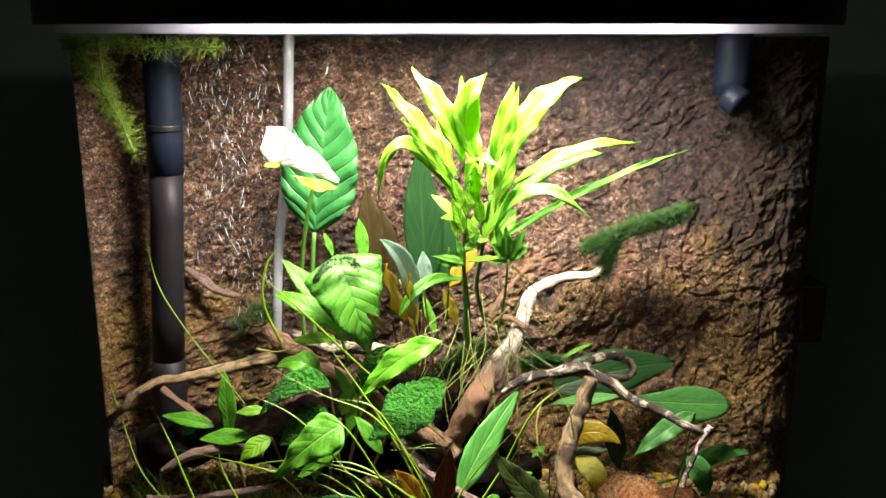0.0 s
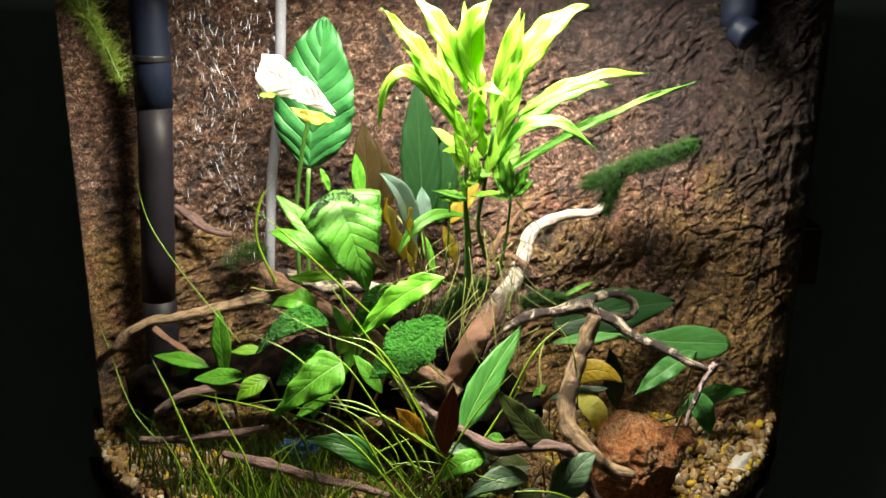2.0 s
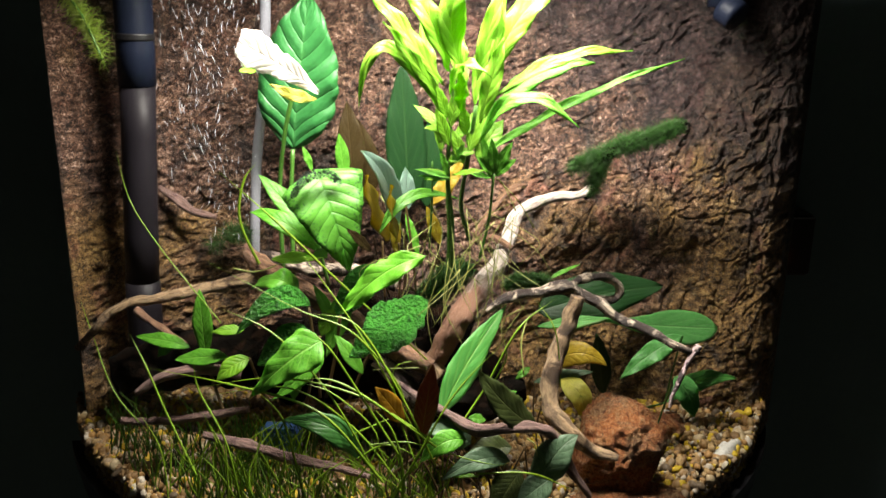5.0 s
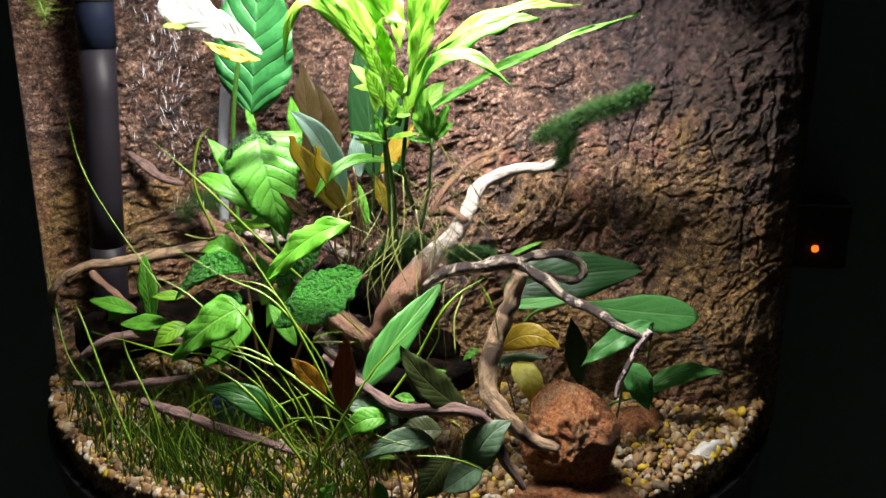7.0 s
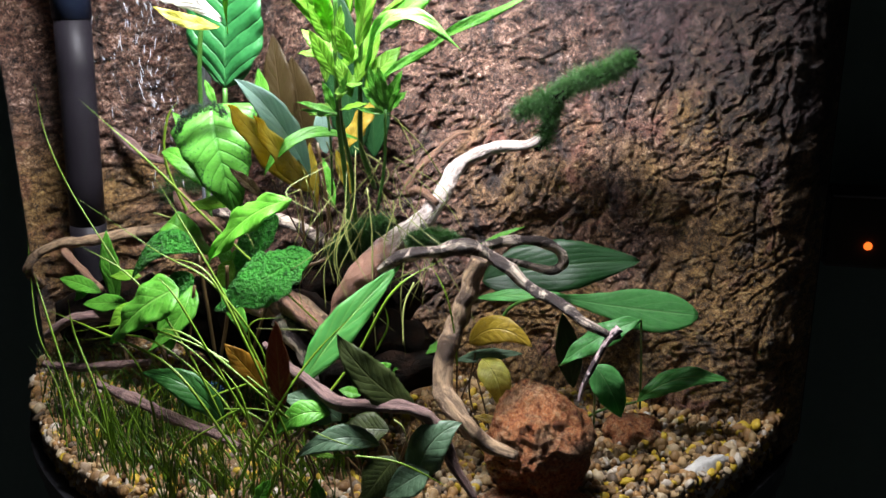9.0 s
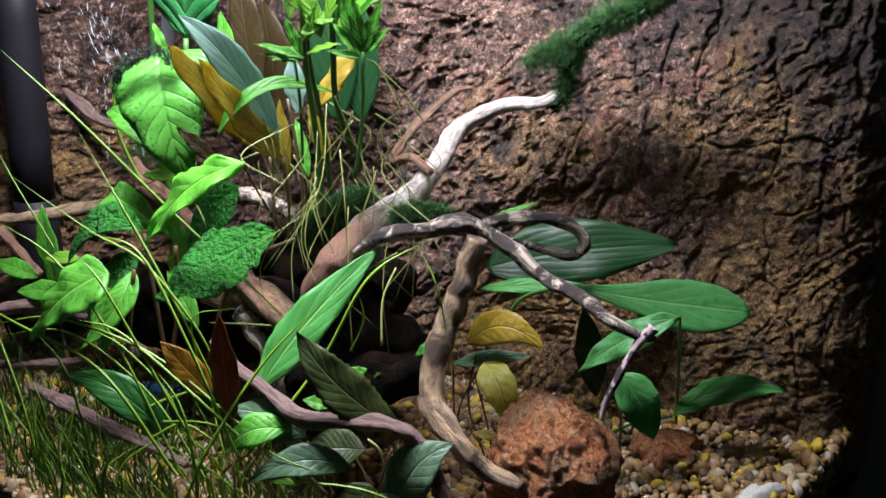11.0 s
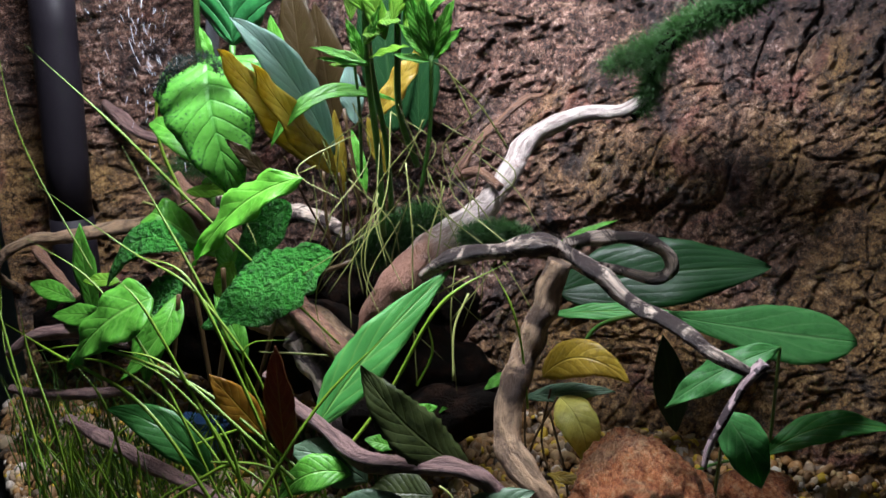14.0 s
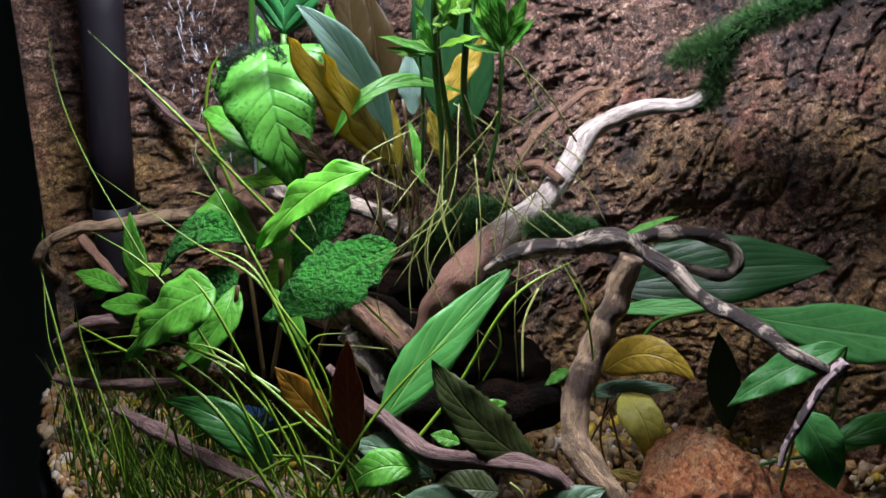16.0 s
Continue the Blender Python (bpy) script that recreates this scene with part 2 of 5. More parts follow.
wood_pale = wood_mat("pale_driftwood", (0.86, 0.77, 0.70), (0.24, 0.14, 0.10), patchy=0.36, foot=(0.30, 0.15, 0.095))
wood_brown = wood_mat("brown_driftwood", (0.56, 0.38, 0.22), (0.07, 0.04, 0.022), patchy=0.46, size=48.0)
# Mottled wood; its lit top and black underside are put into the patches.
wood_dark = wood_mat("dark_driftwood", (0.80, 0.66, 0.52), (0.030, 0.018, 0.015), patchy=0.515, size=62.0, blend=0.04)
# Near-black wood; the thick stumps use it for the shade behind the plants.
wood_black = wood_mat("black_wood_and_shade", (0.028, 0.014, 0.008), (0.004, 0.003, 0.002), patchy=0.54, rough=1.0)
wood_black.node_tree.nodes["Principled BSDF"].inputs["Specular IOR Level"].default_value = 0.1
wood_spot = wood_mat("spotted_driftwood", (0.80, 0.62, 0.62), (0.42, 0.28, 0.29), spots=1.0, patchy=0.3)
wood_mauve = wood_mat("mauve_driftwood", (0.32, 0.20, 0.17), (0.09, 0.045, 0.045), patchy=0.4)
wood_red = wood_mat("reddish_driftwood", (0.40, 0.22, 0.13), (0.09, 0.04, 0.028), patchy=0.4)

leaf_rib = leaf_mat("ribbed_green_leaf", (0.028, 0.18, 0.045), (0.08, 0.30, 0.09), 9, 0.8, ribs=1.6, blotch=(0.016, 0.12, 0.03), through_light=0.25)
leaf_green = leaf_mat("fresh_green_leaf", (0.13, 0.44, 0.04), (0.30, 0.58, 0.12), 8, blotch=(0.045, 0.20, 0.015))
leaf_lime = leaf_mat("lime_leaf", (0.175, 0.43, 0.03), (0.42, 0.66, 0.10), 7, ribs=0.25, blotch=(0.20, 0.42, 0.02))
leaf_fresh = leaf_mat("bright_green_leaf", (0.16, 0.52, 0.04), (0.34, 0.66, 0.12), 7, blotch=(0.08, 0.32, 0.02))
# Leaf close to the lamp; its overexposed white is put into the colour.
leaf_lamplit = leaf_mat("lamplit_white_leaf", (0.74, 0.70, 0.66), (0.80, 0.74, 0.70), 9, 0.8, ribs=0.5, through_light=0.45)
leaf_bitten = leaf_mat("bitten_green_leaf", (0.13, 0.43, 0.05), (0.05, 0.24, 0.03), 9, 0.8, ribs=0.5, blotch=(0.08, 0.30, 0.03), specks=(0.006, 0.03, 0.022))
leaf_teal = leaf_mat("pale_teal_leaf", (0.12, 0.41, 0.11), (0.30, 0.56, 0.22), 5, 1.6, ribs=0.1, blotch=(0.06, 0.24, 0.06), through_light=0.5)
leaf_mid = leaf_mat("mid_green_leaf", (0.085, 0.36, 0.07), (0.36, 0.60, 0.12), 5, 1.6, ribs=0.15)
# Darker copy of the mid green leaf, with low left shade in its colour.
leaf_mid_shade = leaf_mat("shaded_mid_green_leaf", (0.045, 0.19, 0.035), (0.10, 0.28, 0.07), 6, 1.5, blotch=(0.025, 0.11, 0.02))
leaf_dark = leaf_mat("dark_green_leaf", (0.014, 0.066, 0.018), (0.05, 0.14, 0.04), 6, 1.5)
leaf_striped = leaf_mat("striped_dark_leaf", (0.013, 0.060, 0.015), (0.055, 0.14, 0.04), 3, 5.0, ribs=0.12, blotch=(0.012, 0.05, 0.014))
leaf_crinkle = leaf_mat("crinkled_green_leaf", (0.05, 0.33, 0.03), (0.12, 0.45, 0.06), 7, crinkle=1.2, blotch=(0.006, 0.045, 0.008))
leaf_olive = leaf_mat("olive_leaf", (0.38, 0.31, 0.03), (0.14, 0.10, 0.015), 9, blotch=(0.22, 0.13, 0.012), through_light=0.55)
leaf_brown = leaf_mat("brown_leaf", (0.05, 0.033, 0.010), (0.08, 0.055, 0.02), 8)
leaf_yellow = leaf_mat("yellow_leaf", (0.46, 0.33, 0.03), (0.55, 0.45, 0.10), 7, blotch=(0.28, 0.20, 0.02))
leaf_gold = leaf_mat("pale_gold_leaf", (0.68, 0.66, 0.16), (0.72, 0.70, 0.25), 7, blotch=(0.50, 0.46, 0.08), through_light=0.55)
leaf_pale = leaf_mat("pale_blue_green_leaf", (0.24, 0.38, 0.31), (0.36, 0.48, 0.42), 7, 1.5, rough=0.25, ribs=0.12)
leaf_grey = leaf_mat("grey_green_leaf", (0.13, 0.23, 0.13), (0.22, 0.34, 0.20), 7, blotch=(0.06, 0.12, 0.06))
leaf_olivedark = leaf_mat("dark_olive_leaf", (0.06, 0.085, 0.022), (0.13, 0.16, 0.05), 10, blotch=(0.025, 0.04, 0.012))
leaf_redbrown = leaf_mat("red_brown_leaf", (0.13, 0.04, 0.012), (0.25, 0.22, 0.03), 8, blotch=(0.07, 0.02, 0.01))
leaf_amber = leaf_mat("amber_leaf", (0.34, 0.17, 0.012), (0.36, 0.30, 0.03), 7, blotch=(0.2, 0.1, 0.01))
stem_green = plain_mat("green_stem", (0.07, 0.20, 0.03), 0.4, 150, 0.4, 0.1)
stem_brown = plain_mat("brown_stem", (0.09, 0.055, 0.02), 0.45, 150, 0.4, 0.1)
blade_green = leaf_mat("grass_blade", (0.24, 0.42, 0.03), (0.36, 0.52, 0.06), 2, ribs=0.05)
# Dark green, lowered further: shade from the plants above is in the colour.
grass_dark = leaf_mat("dark_grass_blade", (0.065, 0.15, 0.015), (0.11, 0.20, 0.03), 2, ribs=0.05)
root_pale = plain_mat("pale_root", (0.30, 0.34, 0.09), 0.5, 150, 0.3, 0.1)
moss_green = leaf_mat("moss_strand", (0.030, 0.110, 0.016), (0.05, 0.15, 0.025), 2, ribs=0.05, through_light=0.25)
algae_black = leaf_mat("black_algae", (0.006, 0.022, 0.016), (0.01, 0.03, 0.02), 2, ribs=0.05, through_light=0.1)
feather_green = leaf_mat("feathery_strand", (0.30, 0.42, 0.06), (0.38, 0.50, 0.08), 2, ribs=0.05)


# ---- mesh helpers ----
def mesh_ob(name, verts, faces, material, parent=None, smooth=True, uvs=None, label=""):
    me = bpy.data.meshes.new(name)
    me.from_pydata([tuple(v) for v in verts], [], faces)
    me.materials.append(material)
    if uvs is not None:
        layer = me.uv_layers.new(name="UVMap")
        idx = np.zeros(len(me.loops), dtype=np.int32)
        me.loops.foreach_get("vertex_index", idx)
        layer.data.foreach_set("uv", np.asarray(uvs, dtype=np.float32)[idx].ravel())
    if smooth:
        me.polygons.foreach_set("use_smooth", [True] * len(me.polygons))
    me.update()
    ob = new(name, me)
    if parent is not None:
        ob.parent = parent
    if label:
        tagged(ob, label)
    return ob


def bm_ob(name, bm, material, parent=None, label="", smooth=False):
    me = bpy.data.meshes.new(name)
    bmesh.ops.recalc_face_normals(bm, faces=bm.faces)
    bm.to_mesh(me)
    bm.free()
    me.materials.append(material)
    if smooth:
        me.polygons.foreach_set("use_smooth", [True] * len(me.polygons))
    ob = new(name, me)
    if parent is not None:
        ob.parent = parent
    if label:
        tagged(ob, label)
    return ob


def thing(name, label, category, group="", kind=""):
    return tagged(new(name), label, category, group, kind)


def box(name, lo, hi, material, parent=None, bevel=0.0, label=""):
    bm = bmesh.new()
    bmesh.ops.create_cube(bm, size=1)
    for v in bm.verts:
        v.co = Vector([lo[i] + (v.co[i] + 0.5) * (hi[i] - lo[i]) for i in range(3)])
    if bevel:
        bmesh.ops.bevel(bm, geom=list(bm.edges), offset=bevel, segments=2, affect="EDGES")
    return bm_ob(name, bm, material, parent, label)


def spline(points, radii, steps):
    """Catmull-Rom through the points, with the radii alongside."""
    p = [Vector(q) for q in points]
    p = [p[0] * 2 - p[1]] + p + [p[-1] * 2 - p[-2]]
    r = [radii[0]] + list(radii) + [radii[-1]]
    out = []
    for i in range(1, len(p) - 2):
        for k in range(steps):
            t = k / steps
            a, b, c, d = p[i - 1:i + 3]
            q = 0.5 * (2 * b + (c - a) * t + (2 * a - 5 * b + 4 * c - d) * t * t + (3 * b - a - 3 * c + d) * t ** 3)
            out.append((q, r[i] + (r[i + 1] - r[i]) * t))
    out.append((p[-2], r[-2]))
    return out


def tube_mesh(points, radii, sides=10, steps=8, rough=0.0, grain=60.0):
    rings = spline(points, radii, steps)
    verts, faces, uvs = [], [], []
    up, run = Vector((0.13, 0.31, 0.94)), 0.0
    for i, (c, r) in enumerate(rings):
        d = (rings[min(i + 1, len(rings) - 1)][0] - rings[max(i - 1, 0)][0]).normalized()
        a = (up - d * up.dot(d)).normalized()
        up = a
        b = d.cross(a)
        run += (c - rings[i - 1][0]).length if i else 0
        for k in range(sides + 1):
            an = 2 * math.pi * (k % sides) / sides
            n = a * math.cos(an) + b * math.sin(an)
            rr = r
            if rough:
                s = noise.noise((c + n * r) * grain) + 0.6 * noise.noise((c * 0.35 + n * r) * grain * 2.6)
                rr = r * (1 + rough * s + 0.12 * rough * math.sin(5 * an + run * 90))
            verts.append(c + n * rr)
            uvs.append((run, k / sides))
    w = sides + 1
    for i in range(len(rings) - 1):
        for k in range(sides):
            faces.append((i * w + k, i * w + k + 1, (i + 1) * w + k + 1, (i + 1) * w + k))
    for at, ring, flip in ((rings[0][0], 0, True), (rings[-1][0], len(rings) - 1, False)):
        verts.append(at)
        uvs.append((run if ring else 0.0, 0.5))
        e = len(verts) - 1
        for k in range(sides):
            f = (ring * w + k, ring * w + k + 1, e)
            faces.append(f[::-1] if flip else f)
    return verts, faces, uvs


def branch(name, label, points, radii, material, rough=0.32, grain=80.0):
    v, f, uv = tube_mesh(points, radii, 20, 14, rough, grain)
    return tagged(mesh_ob(name, v, f, material, uvs=uv), label, "driftwood", "driftwood pieces")


def stem(plant, points, radii, material, name="stem"):
    v, f, uv = tube_mesh(points, radii, 7, 6)
    return mesh_ob(name, v, f, material, plant, uvs=uv)


def root(plant, points, radii, material):
    return stem(plant, points, radii, material, "root")


def profile(shape, u):
    if shape == "oval":
        return (math.sin(math.pi * min(1, u ** 0.8)) ** 0.75) * (1 - 0.12 * u)
    if shape == "heart":
        return min(1.0, 6.5 * u) ** 0.6 * (1 - u ** 1.7) ** 0.9
    if shape == "wedge":
        return 0.06 + 0.94 * u ** 0.8 if u < 0.86 else max(0.45, 1.0 - (u - 0.86) * 3.2)
    if shape == "spoon":
        return 0.10 + 0.9 * max(0.0, math.sin(math.pi * u ** 2.6)) ** 0.7 if u < 0.995 else 0.12
    return math.sin(math.pi * min(1, u ** 0.85)) ** 0.95


def leaf(plant, base, tip, width, material, mid=None, shape="lance", face=(0.05, -0.72, 0.7), fold=0.14, wave=0.004, bites=0, serrate=0):
    """A leaf with a bent midrib, folded and rippled blade and real thickness."""
    rng = random.Random(round(base[0] * 9973 + tip[2] * 7919 + width * 1e5))
    a, c = Vector(base), Vector(tip)
    face = Vector(face).normalized()
    span = (c - a).length
    if mid is None:
        b = (a + c) / 2 + face * span * rng.uniform(0.02, 0.10) + Vector((0, 0, 0.03 * span))
    else:
        b = 2 * Vector(mid) - (a + c) / 2
    nu, nv = 30, 10
    verts, uvs = [], []
    phase, freq = rng.uniform(0, 6), rng.uniform(2.2, 3.6)
    grid = []
    for i in range(nu + 1):
        u = i / nu
        q = a * (1 - u) ** 2 + b * 2 * u * (1 - u) + c * u * u
        d = ((b - a) * (1 - u) + (c - b) * u).normalized()
        n = (face - d * face.dot(d)).normalized()
        s = d.cross(n)
        half = width * 0.5 * max(0.015, profile(shape, u))
        for j in range(nv + 1):
            v = 2 * j / nv - 1
            w = half * v
            if abs(v) > 0.9:
                w *= 1 + 0.07 * noise.noise((q * 90) + Vector((v * 9, 0, 0))) + 0.05 * noise.noise(q * 300 + Vector((v * 9, 0, 0))) + (0.10 * (i % 2) if serrate else 0)
                if bites:
                    w *= 1 - 0.38 * max(0, noise.noise(q * 130 + Vector((v * 5, 0, 0)))) - 0.2 * max(0, noise.noise(q * 420 + Vector((v * 5, 0, 0))))
            ripple = wave * 0.15 * abs(v) ** 2 * math.sin(6.28 * freq * u + phase + (1.1 if v > 0 else 0))
            lift = fold * abs(w) + ripple - abs(v) ** 3 * half * 0.10
            p = q + s * w + n * lift
            grid.append((p, n))
            uvs.append((u, 0.5 + 0.5 * v))
    thick = min(0.0007, width * 0.03)
    verts = [p for p, n in grid] + [p - n * thick for p, n in grid]
    uvs = uvs + uvs
    W, off, faces = nv + 1, len(grid), []
    for i in range(nu):
        for j in range(nv):
            k = i * W + j
            faces.append((k, k + 1, k + W + 1, k + W))
            faces.append((off + k, off + k + W, off + k + W + 1, off + k + 1))
    for i in range(nu):
        k = i * W
        faces.append((k, k + W, off + k + W, off + k))
        k = i * W + nv
        faces.append((k, off + k, off + k + W, k + W))
    for j in range(nv):
        faces.append((j, off + j, off + j + 1, j + 1))
        k = nu * W + j
        faces.append((k, k + 1, off + k + 1, off + k))
    return mesh_ob("leaf", verts, faces, material, plant, uvs=uvs)


def blade(plant, points, radii, material):
    """A long ribbon of grass, slightly keeled."""
    rings = spline(points, radii, 8)
    verts, faces, uvs = [], [], []
    for i, (c, r) in enumerate(rings):
        d = (rings[min(i + 1, len(rings) - 1)][0] - rings[max(i - 1, 0)][0]).normalized()
        view = Vector((0.1, -0.9, 0.4))
        s = d.cross(view).normalized()
        n = s.cross(d)
        u = i / (len(rings) - 1)
        r = r * (1 if u < 0.7 else max(0.12, 1 - (u - 0.7) / 0.32))
        for off, lift in ((-1, 0.25), (0, 0.0), (1, 0.25)):
            verts.append(c + s * r * off + n * r * lift)
            uvs.append((u, 0.5 + 0.5 * off))
        verts.append(c - n * r * 0.35)
        uvs.append((u, 0.5))
    for i in range(len(rings) - 1):
        k = i * 4
        for p, q in ((0, 1), (1, 2), (2, 3), (3, 0)):
            faces.append((k + p, k + q, k + 4 + q, k + 4 + p))
    return mesh_ob("blade", verts, faces, material, plant, uvs=uvs)


# ---- the tank ----
ARC_X, ARC_Y, ARC_R = -0.004, 1.025, 0.405
X_LEFT, X_RIGHT = -0.347, 0.385


def bow(r, n=48, back=0.0):
    """Plan of the bowed front, from the left end to the right one."""
    a0, a1 = math.radians(203.5), math.radians(342.0)
    return [(ARC_X + r * math.cos(a0 + (a1 - a0) * i / n), ARC_Y + r * math.sin(a0 + (a1 - a0) * i / n)) for i in range(n + 1)]


def curved_wall(name, r_in, r_out, z0, z1, material, parent=None, label=""):
    inner, outer = bow(r_in), bow(r_out)
    verts, faces = [], []
    for (x, y), (X, Y) in zip(inner, outer):
        verts += [(x, y, z0), (X, Y, z0), (X, Y, z1), (x, y, z1)]
    for i in range(len(inner) - 1):
        k = i * 4
        for p, q in ((0, 1), (1, 2), (2, 3), (3, 0)):
            faces.append((k + p, k + 4 + p, k + 4 + q, k + q))
    faces += [(0, 1, 2, 3), (len(verts) - 1, len(verts) - 2, len(verts) - 3, len(verts) - 4)]
    return mesh_ob(name, verts, faces, material, parent, False, label=label)


def segment_slab(name, r, y_back, z0, z1, material, parent=None, label=""):
    """A slab with the plan of the tank: bowed in front, straight behind."""
    bm = bmesh.new()
    pts = [(x, min(y, y_back)) for x, y in bow(r)]
    low = [bm.verts.new((x, y, z0)) for x, y in pts]
    top = [bm.verts.new((x, y, z1)) for x, y in pts]
    bm.faces.new(low[::-1])
    bm.faces.new(top)
    for i in range(len(pts)):
        j = (i + 1) % len(pts)
        bm.faces.new((low[i], low[j], top[j], top[i]))
    bmesh.ops.remove_doubles(bm, verts=bm.verts, dist=1e-5)
    return bm_ob(name, bm, material, parent, label)


aquarium = thing("aquarium", "bow-front glass aquarium with a black lid on a dark stand", "aquarium")
front = curved_wall("front_glass", ARC_R - 0.005, ARC_R, -0.052, LID_Z, glass, aquarium, "clear bowed front pane")
front.visible_shadow = False
segment_slab("base", ARC_R, 0.945, -0.064, -0.0525, black_plastic, aquarium, "black bottom plate")
box("back_panel", (X_LEFT - 0.004, 0.945, -0.064), (X_RIGHT + 0.008, 0.952, 0.450), black_plastic, aquarium, label="black film on the back pane")

# Added band that stands in for lamplight caught on the glass rim.
curved_wall("rim_light_band", ARC_R - 0.012, ARC_R - 0.0062, WATER_Z + 0.0012, LID_Z - 0.0004, rim_band_white, aquarium, "milky white band added for the lamplit glass rim")
lid = segment_slab("lid", ARC_R + 0.012, 0.955, 0.5305, 0.545, black_plastic, aquarium, "matt black plastic lid, open behind")
curved_wall("rim", ARC_R - 0.002, ARC_R + 0.012, LID_Z, 0.5302, black_plastic, lid)
segment_slab("reflector", ARC_R - 0.006, 0.94, 0.518, 0.522, hood_inside, lid, "pale inner reflector")
tube = thing("light_bar", "white light bar under the lid", "aquarium light")
box("housing", (-0.160, 0.676, 0.5062), (0.185, 0.738, 0.514), hood_inside, tube, 0.004)
box("diffuser", (-0.155, 0.678, 0.4995), (0.180, 0.735, 0.506), glow_mat("lit_diffuser", (0.95, 1.0, 0.98), 9.0), tube, 0.002, "glowing white diffuser")
for px in (-0.12, 0.03):
    box("hanger", (px - 0.006, 0.69, 0.5142), (px + 0.006, 0.70, 0.5178), black_plastic, tube)

surface = segment_slab("water_surface", ARC_R - 0.0055, 0.93, WATER_Z - 0.002, WATER_Z, water)
surface.visible_shadow = False
tagged(surface, "still clear water surface under the lid", "water", kind="structure")

# rock background: a thick moulded panel that bulges forward on the right
WALL_X = [-0.37, -0.345, -0.30, -0.24, -0.17, -0.05, 0.05, 0.12, 0.20, 0.26, 0.31, 0.345, 0.368, 0.385]
WALL_Y = [0.845, 0.842, 0.878, 0.905, 0.925, 0.915, 0.895, 0.880, 0.872, 0.866, 0.860, 0.864, 0.880, 0.905]


def rock_background():
    nx, nz = 720, 480
    verts, faces = [], []
    for k in range(nz + 1):
        z = -0.05 + 0.502 * k / nz
        for i in range(nx + 1):
            x = X_LEFT + (X_RIGHT - X_LEFT) * i / nx
            y = float(np.interp(x, WALL_X, WALL_Y))
            bark = min(1, max(0, (x - 0.04) / 0.16)) * min(1, max(0, (0.42 - z) / 0.12))
            q = Vector((x * 9, 0.4, z * 11))
            warp = noise.noise_vector(q * 1.6) * 0.016 + noise.noise_vector(q * 5.3) * 0.005 + noise.noise_vector(q * 15.0) * 0.0025
            X, Z = x * 0.83 + z * 0.56 + warp.x, z * 0.83 - x * 0.56 + warp.z
            x2, z2 = x + warp.z, z + warp.x
            flake = noise.ridged_multi_fractal(Vector((X * 30, 3.1 + x * 9, Z * 58)), 0.75, 2.3, 6, 1.0, 2.0)
            far, near = noise.voronoi(Vector((X * 150, 0.3, Z * 260)))
            chip = noise.cell(near[0] * 7.3) - 0.6 * far[0]
            fissure = 1 - abs(noise.noise(Vector((x2 * 34, 7.7 + z * 6, z2 * 7)))) * 2
            seam = 1 - abs(noise.noise(Vector(((x2 + z2) * 9, 4.2, (z2 - x2) * 34)))) * 2
            ledge = 1 - abs(noise.noise(Vector((X * 11, 1.7, Z * 19)))) * 2
            fine = noise.noise(Vector((X * 270, x * 91, Z * 250))) + 0.7 * noise.noise(Vector((Z * 540, 5, X * 520)))
            blocky = noise.noise(q * 0.8) + 0.5 * noise.noise(q * 2.2)
            plate = noise.noise(Vector((x2 * 60, 2 + x * 12, z2 * 26)))
            relief = 0.010 * blocky + 0.0011 * fine + 0.0013 * chip * (1 - 0.6 * bark)
            relief += (1 - bark) * 0.0048 * (flake - 1.0) + bark * (0.0016 * plate + 0.0019 * (flake - 1.0))
            relief += max(0, min(1, (-0.24 - x) / 0.04)) * 0.0030 * (noise.ridged_multi_fractal(Vector((x2 * 9, 8.8, z2 * 52)), 0.9, 2.1, 3, 1.0, 2.0) - 1.0)
            relief -= bark * (0.0032 * max(0, fissure - 0.86) / 0.14 + 0.0010 * max(0, seam - 0.90) / 0.10) + 0.0016 * max(0, ledge - 0.93) / 0.07
            edge = min(1, (x - X_LEFT) / 0.02, (X_RIGHT - x) / 0.02)
            verts.append((x, y - relief * (0.1 + 0.9 * max(0, edge)), z))
    w = nx + 1
    for k in range(nz):
        for i in range(nx):
            a = k * w + i
            faces.append((a, a + 1, a + w + 1, a + w))
    rim = [k * w for k in range(nz, -1, -1)] + list(range(1, w)) + [k * w + nx for k in range(1, nz + 1)] + [nz * w + i for i in range(nx - 1, 0, -1)]
    start = len(verts)
    for r in rim:
        x, y, z = verts[r]
        verts.append((x, 0.943, z))
    for i in range(len(rim)):
        j = (i + 1) % len(rim)
        faces.append((rim[j], rim[i], start + i, start + j))
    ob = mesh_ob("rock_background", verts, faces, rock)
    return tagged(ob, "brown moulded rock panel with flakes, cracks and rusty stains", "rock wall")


rock_background()


# ---- gravel ----
def in_tank(x, y, margin=0.0):
    return math.hypot(x - ARC_X, y - ARC_Y) < ARC_R - 0.008 - margin and y < float(np.interp(x, WALL_X, WALL_Y)) + 0.01


def bed_height(x, y):
    return FLOOR_Z + 0.006 * noise.noise((x * 14, y * 14, 2)) + 0.010 * max(0, (y - 0.72) / 0.15)


